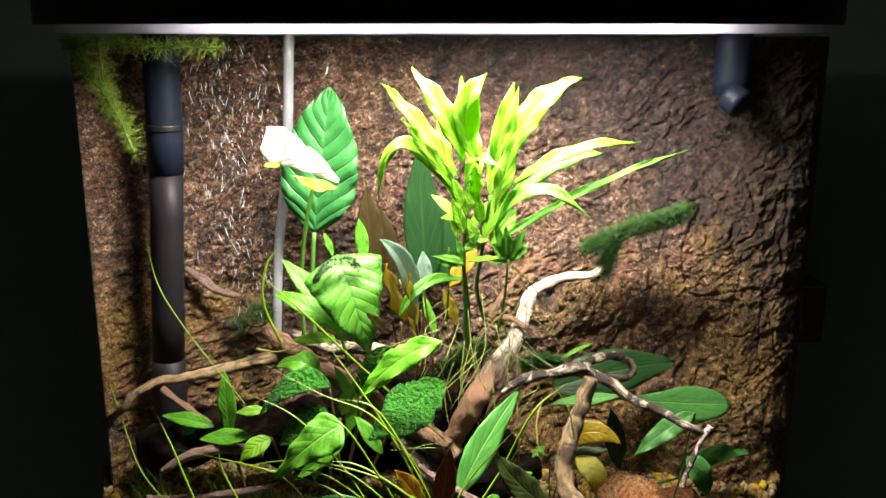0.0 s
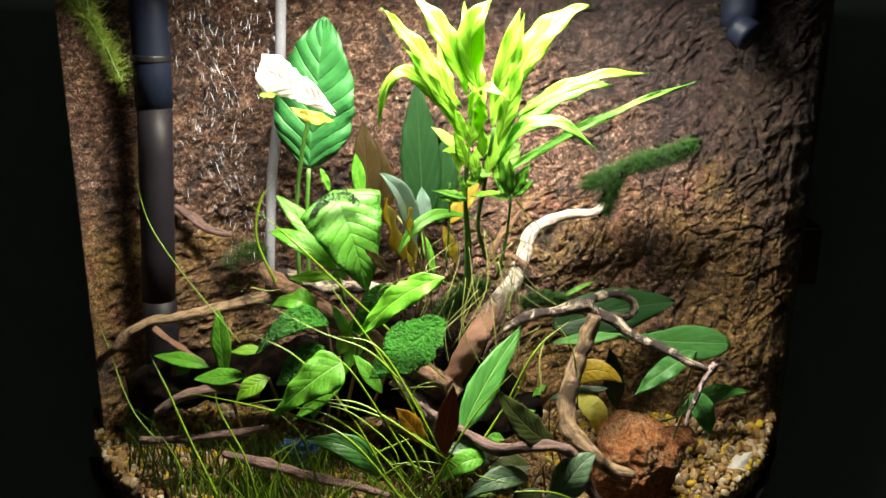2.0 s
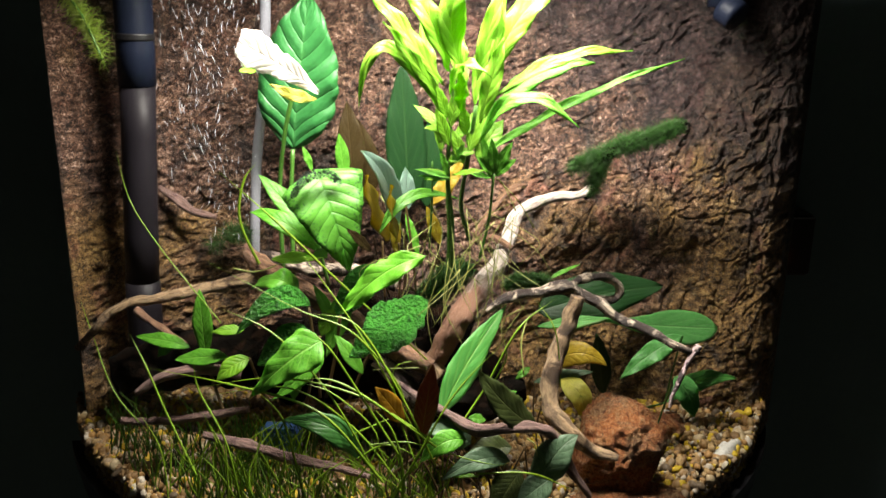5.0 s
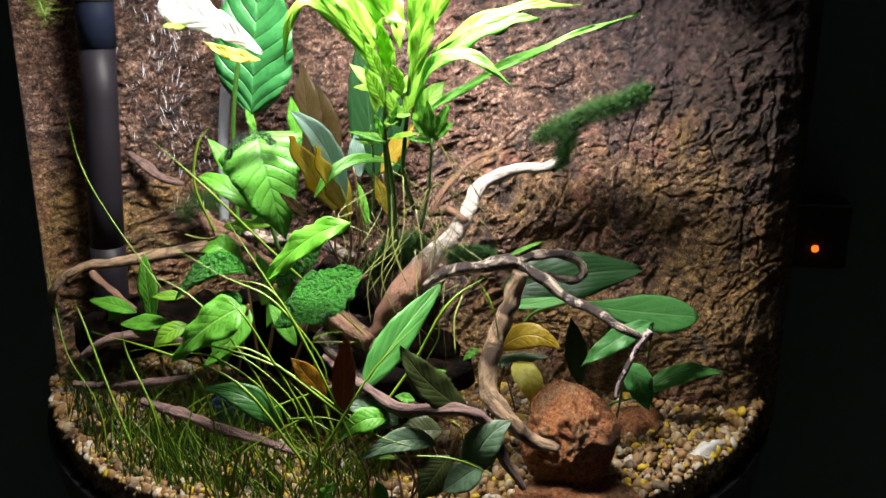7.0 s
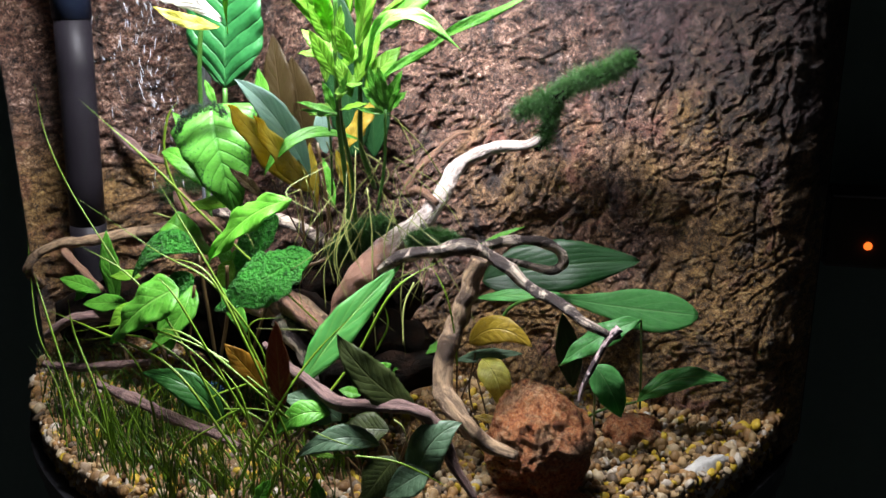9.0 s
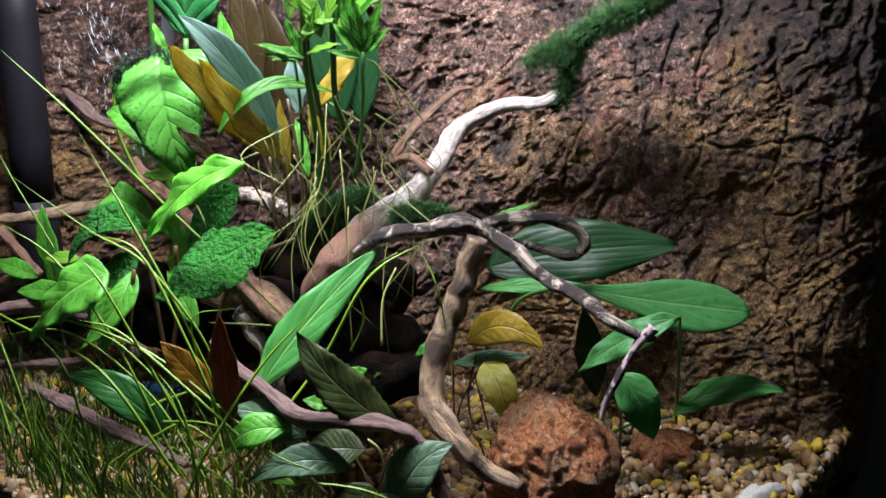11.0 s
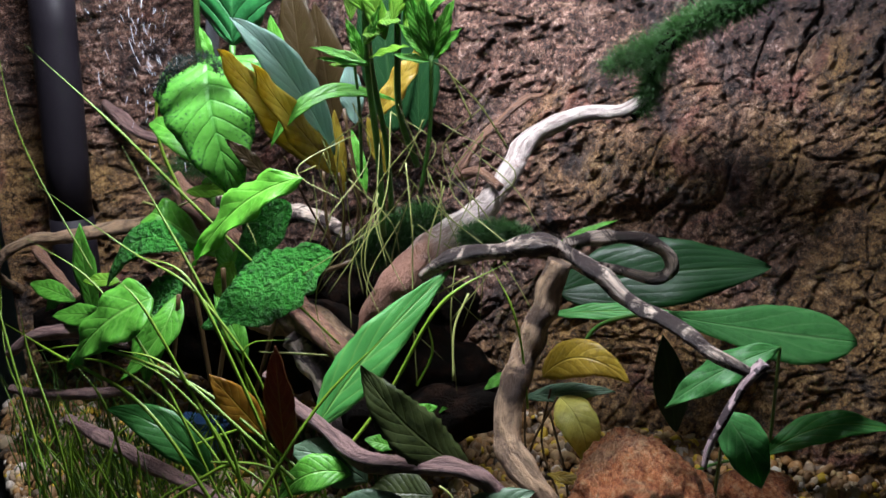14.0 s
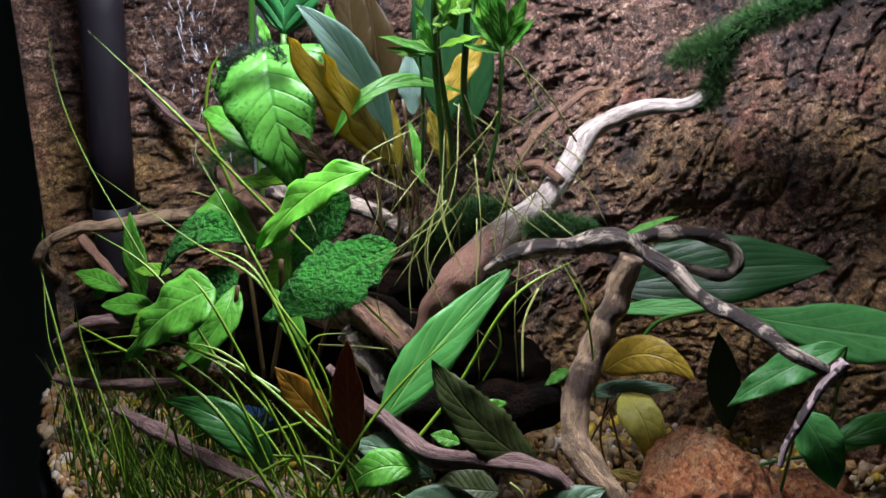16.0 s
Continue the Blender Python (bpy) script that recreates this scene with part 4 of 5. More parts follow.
branch("shade_stump", "thick near-black stump added for the shade behind the plants", [(0.008, 0.710, 0.071), (0.035, 0.730, 0.058), (0.062, 0.745, 0.062), (0.089, 0.750, 0.067)], [0.0099, 0.0149, 0.0164, 0.0102], wood_black, 0.6, 42.0)
broad = thing("broadleaf_plant", "tall broad-leaved plant with ribbed bright green leaves", "plant")
leaf(broad, (-0.127, 0.850, 0.265), (-0.106, 0.840, 0.407), 0.0797, leaf_rib, shape="oval", fold=0.16, wave=0.02)
leaf(broad, (-0.094, 0.790, 0.326), (-0.145, 0.716, 0.373), 0.0360, leaf_lamplit, mid=(-0.117, 0.757, 0.350), shape="wedge", face=(0.15, -0.97, 0.15), wave=0.014, fold=0.10, bites=1)
leaf(broad, (-0.096, 0.790, 0.321), (-0.128, 0.748, 0.338), 0.0110, leaf_gold, mid=(-0.112, 0.766, 0.327), face=(0.15, -0.97, 0.15), wave=0.01)
leaf(broad, (-0.136, 0.735, 0.350), (-0.146, 0.715, 0.351), 0.0075, leaf_lime, face=(0.2, -0.8, 0.55))
leaf(broad, (-0.095, 0.765, 0.264), (-0.065, 0.735, 0.181), 0.0740, leaf_bitten, mid=(-0.078, 0.738, 0.229), shape="heart", face=(0.1, -0.9, 0.4), wave=0.014, fold=0.06)
leaf(broad, (-0.098, 0.780, 0.198), (-0.151, 0.800, 0.251), 0.0204, leaf_green)
leaf(broad, (-0.093, 0.770, 0.187), (-0.159, 0.790, 0.219), 0.0183, leaf_green, mid=(-0.127, 0.770, 0.216))
leaf(broad, (-0.100, 0.780, 0.259), (-0.108, 0.780, 0.281), 0.0065, leaf_green)
leaf(broad, (-0.075, 0.820, 0.244), (-0.080, 0.820, 0.286), 0.0131, leaf_green)
leaf(broad, (-0.096, 0.760, 0.193), (-0.085, 0.740, 0.192), 0.0128, leaf_lime)
leaf(broad, (-0.143, 0.800, 0.171), (-0.095, 0.790, 0.176), 0.0126, leaf_lime)
stem(broad, [(-0.136, 0.820, 0.150), (-0.136, 0.820, 0.229), (-0.128, 0.810, 0.284), (-0.117, 0.800, 0.326)], [0.0022, 0.0021, 0.0020, 0.0020], stem_green)
stem(broad, [(-0.130, 0.850, 0.127), (-0.131, 0.850, 0.203), (-0.127, 0.850, 0.265)], [0.0023, 0.0022, 0.0022], stem_green)
stem(broad, [(-0.091, 0.800, 0.146), (-0.099, 0.790, 0.199), (-0.099, 0.778, 0.259)], [0.0021, 0.0015, 0.0015], stem_green)
crypt = thing("olive_plant", "rosette of olive brown and pale blue-green leaves", "plant")
leaf(crypt, (-0.057, 0.860, 0.209), (-0.065, 0.855, 0.293), 0.0318, leaf_brown, fold=0.1)
leaf(crypt, (-0.017, 0.870, 0.203), (-0.024, 0.870, 0.344), 0.0420, leaf_dark, shape="oval")
leaf(crypt, (-0.000, 0.875, 0.202), (0.003, 0.875, 0.291), 0.0314, leaf_dark)
leaf(crypt, (-0.033, 0.790, 0.193), (-0.048, 0.700, 0.273), 0.0250, leaf_olive, mid=(-0.044, 0.742, 0.238), shape="oval", face=(0.5, -0.7, 0.5), wave=0.014, fold=0.08)
leaf(crypt, (-0.025, 0.790, 0.191), (-0.028, 0.698, 0.266), 0.0210, leaf_olive, mid=(-0.028, 0.738, 0.232), shape="oval", face=(0.5, -0.7, 0.5), wave=0.014, fold=0.08)
leaf(crypt, (-0.027, 0.790, 0.202), (-0.053, 0.723, 0.288), 0.0240, leaf_pale, mid=(-0.033, 0.745, 0.257), fold=0.25)
leaf(crypt, (-0.068, 0.840, 0.223), (-0.074, 0.840, 0.313), 0.0268, leaf_brown)
leaf(crypt, (-0.039, 0.730, 0.216), (0.028, 0.765, 0.238), 0.0110, leaf_green, mid=(-0.012, 0.745, 0.245), fold=0.25)
leaf(crypt, (0.005, 0.785, 0.227), (0.034, 0.790, 0.269), 0.0170, leaf_yellow, wave=0.01)
leaf(crypt, (-0.016, 0.800, 0.220), (-0.019, 0.800, 0.259), 0.0155, leaf_pale)
leaf(crypt, (-0.027, 0.800, 0.174), (-0.030, 0.800, 0.229), 0.0109, leaf_olive)
leaf(crypt, (-0.007, 0.790, 0.178), (-0.019, 0.800, 0.217), 0.0093, leaf_green)
leaf(crypt, (0.013, 0.780, 0.192), (0.000, 0.780, 0.228), 0.0117, leaf_olive)
leaf(crypt, (-0.046, 0.740, 0.197), (-0.067, 0.730, 0.221), 0.0092, leaf_brown)
stem(crypt, [(-0.038, 0.800, 0.131), (-0.040, 0.800, 0.162), (-0.040, 0.800, 0.189)], [0.0011, 0.0011, 0.0011], stem_brown)
stem(crypt, [(-0.025, 0.790, 0.135), (-0.023, 0.790, 0.166), (-0.025, 0.790, 0.191)], [0.0011, 0.0011, 0.0011], stem_brown)
stem(crypt, [(-0.009, 0.790, 0.140), (-0.012, 0.790, 0.177), (-0.019, 0.790, 0.231)], [0.0011, 0.0011, 0.0011], stem_brown)
stem(crypt, [(-0.002, 0.785, 0.142), (0.011, 0.785, 0.183), (0.007, 0.785, 0.227)], [0.0011, 0.0011, 0.0010], stem_brown)
stem(crypt, [(-0.034, 0.800, 0.135), (-0.042, 0.780, 0.171), (-0.046, 0.760, 0.206)], [0.0011, 0.0007, 0.0007], stem_brown)
stem(crypt, [(-0.023, 0.800, 0.132), (-0.017, 0.800, 0.167), (-0.021, 0.800, 0.201)], [0.0011, 0.0011, 0.0011], stem_brown)
hygro = thing("stem_plant", "bushy stem plant with long yellow-green leaves under the lamp", "plant")
leaf(hygro, (0.013, 0.735, 0.339), (-0.050, 0.720, 0.418), 0.0161, leaf_lime, fold=0.2, wave=0.014)
leaf(hygro, (0.019, 0.735, 0.350), (-0.025, 0.720, 0.429), 0.0204, leaf_lime, mid=(-0.000, 0.710, 0.396), fold=0.2, wave=0.014)
leaf(hygro, (0.013, 0.735, 0.325), (-0.033, 0.710, 0.390), 0.0125, leaf_lime, fold=0.2, wave=0.014)
leaf(hygro, (0.011, 0.735, 0.317), (-0.054, 0.720, 0.320), 0.0119, leaf_lime, mid=(-0.033, 0.715, 0.370), fold=0.2, wave=0.014)
leaf(hygro, (0.022, 0.740, 0.352), (0.015, 0.750, 0.422), 0.0137, leaf_lime, fold=0.2, wave=0.014)
leaf(hygro, (0.029, 0.735, 0.350), (0.035, 0.715, 0.426), 0.0222, leaf_lime, mid=(0.019, 0.715, 0.396), fold=0.2, wave=0.014)
leaf(hygro, (0.040, 0.735, 0.343), (0.058, 0.730, 0.418), 0.0144, leaf_lime, fold=0.2, wave=0.014)
leaf(hygro, (0.050, 0.730, 0.339), (0.062, 0.735, 0.414), 0.0086, leaf_lime, fold=0.2, wave=0.014)
leaf(hygro, (0.056, 0.740, 0.352), (0.114, 0.740, 0.421), 0.0227, leaf_lime, mid=(0.077, 0.740, 0.397), fold=0.2, wave=0.014)
leaf(hygro, (0.057, 0.730, 0.332), (0.166, 0.743, 0.367), 0.0110, leaf_lime, mid=(0.107, 0.730, 0.362), fold=0.2, wave=0.014)
leaf(hygro, (0.059, 0.740, 0.323), (0.137, 0.745, 0.358), 0.0186, leaf_green, mid=(0.092, 0.740, 0.349), fold=0.2, wave=0.014)
leaf(hygro, (0.041, 0.735, 0.278), (0.209, 0.743, 0.362), 0.0079, leaf_green, mid=(0.114, 0.735, 0.325), fold=0.2, wave=0.014)
leaf(hygro, (0.043, 0.730, 0.294), (0.119, 0.700, 0.312), 0.0136, leaf_green, mid=(0.073, 0.710, 0.333), fold=0.2, wave=0.014)
leaf(hygro, (0.018, 0.720, 0.332), (0.048, 0.680, 0.351), 0.0096, leaf_lime, mid=(0.028, 0.700, 0.359), fold=0.2, wave=0.014)
leaf(hygro, (0.031, 0.740, 0.333), (0.022, 0.760, 0.393), 0.0120, leaf_lime, fold=0.2, wave=0.014)
leaf(hygro, (0.039, 0.740, 0.322), (0.049, 0.760, 0.391), 0.0121, leaf_lime, fold=0.2, wave=0.014)
leaf(hygro, (0.008, 0.750, 0.325), (-0.006, 0.770, 0.390), 0.0122, leaf_lime, fold=0.2, wave=0.014)
leaf(hygro, (0.027, 0.710, 0.322), (0.025, 0.690, 0.356), 0.0114, leaf_lime, fold=0.2, wave=0.014)
leaf(hygro, (0.043, 0.720, 0.311), (0.060, 0.720, 0.379), 0.0153, leaf_lime, fold=0.2, wave=0.014)
leaf(hygro, (0.018, 0.735, 0.299), (-0.011, 0.750, 0.322), 0.0103, leaf_lime)
leaf(hygro, (0.021, 0.735, 0.294), (0.050, 0.750, 0.320), 0.0113, leaf_lime)
leaf(hygro, (0.019, 0.735, 0.290), (0.007, 0.720, 0.323), 0.0120, leaf_lime)
leaf(hygro, (0.026, 0.735, 0.285), (0.040, 0.735, 0.285), 0.0084, leaf_lime)
leaf(hygro, (0.018, 0.735, 0.278), (0.033, 0.735, 0.282), 0.0094, leaf_lime)
leaf(hygro, (0.016, 0.735, 0.304), (-0.002, 0.720, 0.307), 0.0083, leaf_lime)
leaf(hygro, (0.018, 0.735, 0.266), (-0.004, 0.750, 0.267), 0.0057, leaf_lime)
leaf(hygro, (0.019, 0.735, 0.263), (-0.002, 0.735, 0.262), 0.0057, leaf_lime)
leaf(hygro, (0.021, 0.735, 0.266), (0.049, 0.720, 0.273), 0.0056, leaf_lime)
leaf(hygro, (0.035, 0.735, 0.285), (0.050, 0.750, 0.329), 0.0160, leaf_lime)
leaf(hygro, (0.041, 0.735, 0.280), (0.064, 0.750, 0.310), 0.0189, leaf_lime)
leaf(hygro, (0.020, 0.735, 0.306), (0.026, 0.735, 0.339), 0.0111, leaf_lime)
leaf(hygro, (0.017, 0.735, 0.313), (0.007, 0.720, 0.341), 0.0109, leaf_lime)
leaf(hygro, (0.012, 0.735, 0.285), (0.010, 0.750, 0.320), 0.0103, leaf_lime)
leaf(hygro, (0.019, 0.735, 0.273), (0.032, 0.750, 0.291), 0.0095, leaf_lime)
leaf(hygro, (0.033, 0.735, 0.299), (0.027, 0.720, 0.325), 0.0119, leaf_lime)
leaf(hygro, (0.031, 0.735, 0.275), (0.021, 0.735, 0.304), 0.0112, leaf_lime)
leaf(hygro, (0.055, 0.735, 0.265), (0.040, 0.730, 0.284), 0.0072, leaf_green)
leaf(hygro, (0.055, 0.735, 0.265), (0.044, 0.730, 0.301), 0.0089, leaf_green)
leaf(hygro, (0.056, 0.735, 0.267), (0.053, 0.730, 0.298), 0.0089, leaf_green)
leaf(hygro, (0.057, 0.735, 0.267), (0.070, 0.730, 0.295), 0.0100, leaf_green)
leaf(hygro, (0.055, 0.735, 0.264), (0.036, 0.730, 0.268), 0.0054, leaf_green)
leaf(hygro, (0.057, 0.735, 0.265), (0.074, 0.730, 0.281), 0.0077, leaf_green)
leaf(hygro, (0.021, 0.735, 0.263), (-0.010, 0.730, 0.272), 0.0055, leaf_green)
leaf(hygro, (0.021, 0.735, 0.262), (-0.007, 0.730, 0.266), 0.0043, leaf_green)
leaf(hygro, (0.018, 0.735, 0.265), (0.011, 0.730, 0.287), 0.0061, leaf_green)
leaf(hygro, (0.021, 0.735, 0.275), (0.031, 0.730, 0.293), 0.0066, leaf_green)
stem(hygro, [(0.019, 0.750, 0.164), (0.020, 0.745, 0.213), (0.018, 0.740, 0.259), (0.019, 0.738, 0.299), (0.022, 0.735, 0.346)], [0.0020, 0.0020, 0.0019, 0.0019, 0.0018], stem_green)
stem(hygro, [(0.038, 0.760, 0.203), (0.030, 0.755, 0.235), (0.034, 0.745, 0.273), (0.040, 0.735, 0.323)], [0.0020, 0.0020, 0.0019, 0.0018], stem_green)
stem(hygro, [(0.046, 0.740, 0.192), (0.053, 0.738, 0.227), (0.056, 0.735, 0.267)], [0.0013, 0.0012, 0.0012], stem_green)
stem(hygro, [(0.023, 0.755, 0.177), (0.023, 0.750, 0.218), (0.018, 0.745, 0.263), (0.020, 0.740, 0.299)], [0.0017, 0.0016, 0.0016, 0.0015], stem_green)
stem(hygro, [(0.003, 0.760, 0.195), (0.005, 0.757, 0.236), (0.005, 0.750, 0.274)], [0.0010, 0.0010, 0.0009], stem_green)
wrinkle = thing("wrinkled_plant", "low plant with crinkled dark and lime green leaves", "plant")
leaf(wrinkle, (0.002, 0.716, 0.163), (-0.062, 0.681, 0.125), 0.0452, leaf_crinkle, wave=0.016, face=(0, -0.7, 0.7), fold=0.08, bites=1)
leaf(wrinkle, (-0.000, 0.690, 0.210), (-0.071, 0.692, 0.157), 0.0250, leaf_fresh, mid=(-0.037, 0.688, 0.193), wave=0.02, face=(0, -0.75, 0.65), bites=1)
leaf(wrinkle, (-0.042, 0.755, 0.179), (-0.081, 0.750, 0.132), 0.0321, leaf_crinkle, shape="oval")
leaf(wrinkle, (-0.109, 0.700, 0.123), (-0.110, 0.690, 0.082), 0.0209, leaf_green)
leaf(wrinkle, (-0.109, 0.785, 0.128), (-0.162, 0.793, 0.145), 0.0232, leaf_green, mid=(-0.124, 0.740, 0.171), wave=0.01)
leaf(wrinkle, (-0.099, 0.730, 0.152), (-0.165, 0.735, 0.123), 0.0236, leaf_crinkle, mid=(-0.128, 0.725, 0.159))
leaf(wrinkle, (-0.102, 0.725, 0.133), (-0.146, 0.725, 0.098), 0.0304, leaf_crinkle, shape="oval")
leaf(wrinkle, (-0.199, 0.760, 0.091), (-0.201, 0.760, 0.156), 0.0173, leaf_green)
leaf(wrinkle, (-0.213, 0.760, 0.100), (-0.268, 0.780, 0.102), 0.0145, leaf_green, mid=(-0.239, 0.765, 0.105))
leaf(wrinkle, (-0.175, 0.740, 0.100), (-0.225, 0.750, 0.092), 0.0162, leaf_green)
leaf(wrinkle, (-0.153, 0.730, 0.103), (-0.181, 0.720, 0.085), 0.0178, leaf_lime, mid=(-0.168, 0.722, 0.098), face=(0, -0.8, 0.6))
leaf(wrinkle, (-0.081, 0.750, 0.141), (-0.093, 0.745, 0.117), 0.0171, leaf_lime)
leaf(wrinkle, (-0.159, 0.740, 0.125), (-0.188, 0.740, 0.123), 0.0100, leaf_lime)
leaf(wrinkle, (-0.067, 0.760, 0.161), (-0.088, 0.740, 0.099), 0.0202, leaf_green)
leaf(wrinkle, (-0.230, 0.770, 0.102), (-0.245, 0.765, 0.088), 0.0114, leaf_green)
leaf(wrinkle, (-0.078, 0.750, 0.121), (-0.100, 0.760, 0.161), 0.0111, leaf_green)
leaf(wrinkle, (-0.082, 0.668, 0.146), (-0.139, 0.663, 0.099), 0.0370, leaf_green, mid=(-0.110, 0.658, 0.130), shape="heart", wave=0.014, face=(0.05, -0.75, 0.65), fold=0.1)
leaf(wrinkle, (-0.097, 0.710, 0.132), (-0.129, 0.690, 0.082), 0.0203, leaf_green, mid=(-0.097, 0.690, 0.114))
leaf(wrinkle, (-0.053, 0.710, 0.097), (-0.078, 0.720, 0.130), 0.0135, leaf_green)
stem(wrinkle, [(-0.105, 0.700, 0.059), (-0.096, 0.700, 0.097), (-0.088, 0.700, 0.136)], [0.0015, 0.0014, 0.0014], stem_brown)
stem(wrinkle, [(-0.068, 0.740, 0.059), (-0.037, 0.735, 0.128), (0.001, 0.745, 0.149)], [0.0015, 0.0015, 0.0015], stem_brown)
stem(wrinkle, [(-0.088, 0.730, 0.065), (-0.079, 0.730, 0.103), (-0.073, 0.725, 0.145)], [0.0015, 0.0015, 0.0015], stem_brown)
stem(wrinkle, [(-0.093, 0.730, 0.065), (-0.096, 0.730, 0.109), (-0.101, 0.733, 0.149)], [0.0015, 0.0015, 0.0015], stem_brown)
stem(wrinkle, [(-0.181, 0.740, 0.043), (-0.192, 0.750, 0.072), (-0.199, 0.760, 0.091)], [0.0015, 0.0015, 0.0015], stem_brown)
stem(wrinkle, [(-0.138, 0.730, 0.054), (-0.147, 0.730, 0.082), (-0.154, 0.730, 0.103)], [0.0015, 0.0015, 0.0015], stem_brown)
strap = thing("strap_plant", "rosette of long spoon-shaped green leaves by the rock wall", "plant")
leaf(strap, (0.170, 0.790, 0.116), (0.285, 0.815, 0.098), 0.0345, leaf_teal, mid=(0.216, 0.800, 0.107), shape="spoon", face=(0, -0.8, 0.6))
leaf(strap, (0.109, 0.820, 0.113), (0.237, 0.850, 0.129), 0.0480, leaf_striped, mid=(0.172, 0.830, 0.127), shape="oval", face=(0, -0.85, 0.5), wave=0.012)
leaf(strap, (0.107, 0.810, 0.101), (0.183, 0.800, 0.113), 0.0113, leaf_mid)
leaf(strap, (0.241, 0.780, 0.105), (0.181, 0.765, 0.067), 0.0197, leaf_teal, mid=(0.209, 0.770, 0.090), wave=0.016)
leaf(strap, (0.212, 0.700, 0.100), (0.232, 0.698, 0.063), 0.0244, leaf_teal, mid=(0.224, 0.694, 0.085), shape="oval", face=(0, -0.62, 0.8))
leaf(strap, (0.241, 0.820, 0.015), (0.313, 0.823, 0.040), 0.0192, leaf_mid, mid=(0.275, 0.822, 0.039), wave=0.01)
leaf(strap, (0.186, 0.850, 0.008), (0.174, 0.850, 0.078), 0.0224, leaf_dark)
leaf(strap, (0.112, 0.800, 0.151), (0.147, 0.810, 0.165), 0.0042, leaf_green)
stem(strap, [(0.244, 0.830, 0.004), (0.243, 0.810, 0.054), (0.241, 0.782, 0.104)], [0.0011, 0.0010, 0.0010], stem_green)
stem(strap, [(0.211, 0.740, 0.027), (0.212, 0.720, 0.066), (0.212, 0.700, 0.100)], [0.0010, 0.0009, 0.0008], stem_green)
stem(strap, [(0.124, 0.800, 0.075), (0.138, 0.800, 0.100), (0.170, 0.790, 0.116)], [0.0014, 0.0014, 0.0014], stem_green)
stem(strap, [(0.186, 0.840, -0.024), (0.212, 0.830, -0.001), (0.241, 0.820, 0.015)], [0.0012, 0.0011, 0.0011], stem_green)
gold = thing("golden_plant", "small plant with curled yellow and grey-green leaves", "plant")
leaf(gold, (0.112, 0.755, 0.083), (0.163, 0.742, 0.091), 0.0230, leaf_yellow, mid=(0.136, 0.745, 0.102), shape="oval", face=(-0.1, -0.85, 0.5), fold=0.05)
leaf(gold, (0.123, 0.750, 0.074), (0.143, 0.735, 0.039), 0.0237, leaf_gold, mid=(0.138, 0.730, 0.068), shape="oval", face=(0, -0.6, 0.8))
leaf(gold, (0.100, 0.760, 0.066), (0.154, 0.755, 0.079), 0.0114, leaf_grey)
leaf(gold, (0.094, 0.745, 0.088), (0.081, 0.740, 0.078), 0.0073, leaf_green)
leaf(gold, (0.118, 0.740, 0.029), (0.145, 0.735, 0.029), 0.0066, leaf_yellow)
leaf(gold, (0.038, 0.740, 0.053), (0.062, 0.730, 0.069), 0.0081, leaf_green)
stem(gold, [(0.124, 0.750, 0.007), (0.112, 0.755, 0.041), (0.117, 0.755, 0.076)], [0.0007, 0.0007, 0.0007], stem_brown)
stem(gold, [(0.114, 0.750, 0.001), (0.105, 0.755, 0.032), (0.122, 0.750, 0.074)], [0.0007, 0.0007, 0.0007], stem_brown)
stem(gold, [(0.106, 0.755, 0.001), (0.101, 0.760, 0.036), (0.101, 0.760, 0.066)], [0.0007, 0.0007, 0.0007], stem_brown)
stem(gold, [(0.130, 0.750, 0.004), (0.126, 0.750, 0.030), (0.116, 0.755, 0.064)], [0.0007, 0.0007, 0.0007], stem_brown)
fore = thing("mixed_leaf_plant", "low plant with mixed green, red-brown and dark serrated leaves", "plant")
leaf(fore, (0.013, 0.660, 0.085), (0.069, 0.720, 0.157), 0.0254, leaf_mid, mid=(0.035, 0.685, 0.120), face=(0.3, -0.85, 0.5), fold=0.12, wave=0.006)
leaf(fore, (0.094, 0.670, 0.066), (0.042, 0.654, 0.127), 0.0245, leaf_olivedark, mid=(0.065, 0.655, 0.096), wave=0.008, serrate=1)
leaf(fore, (-0.003, 0.655, 0.065), (0.006, 0.637, 0.140), 0.0184, leaf_redbrown, fold=0.15)
leaf(fore, (-0.017, 0.660, 0.077), (-0.039, 0.648, 0.115), 0.0173, leaf_amber)
leaf(fore, (-0.054, 0.665, 0.042), (-0.115, 0.660, 0.080), 0.0220, leaf_mid_shade, mid=(-0.075, 0.655, 0.075))
leaf(fore, (0.038, 0.665, 0.055), (-0.002, 0.655, 0.074), 0.0249, leaf_grey, mid=(0.022, 0.655, 0.072))
leaf(fore, (0.034, 0.655, 0.065), (-0.004, 0.645, 0.050), 0.0190, leaf_green, mid=(0.015, 0.645, 0.068))
leaf(fore, (0.069, 0.655, 0.045), (0.013, 0.638, 0.038), 0.0189, leaf_grey, mid=(0.045, 0.642, 0.055))
leaf(fore, (0.095, 0.660, 0.013), (0.126, 0.665, 0.064), 0.0291, leaf_grey, mid=(0.105, 0.655, 0.049))
leaf(fore, (0.079, 0.660, 0.034), (0.056, 0.650, 0.000), 0.0280, leaf_olivedark)
leaf(fore, (0.105, 0.655, 0.031), (0.075, 0.645, 0.011), 0.0236, leaf_grey)
leaf(fore, (0.072, 0.670, 0.050), (0.036, 0.665, 0.048), 0.0242, leaf_olivedark)
leaf(fore, (0.015, 0.650, 0.036), (0.044, 0.642, 0.039), 0.0055, leaf_lime)
leaf(fore, (0.057, 0.675, 0.088), (0.075, 0.672, 0.100), 0.0095, leaf_green)
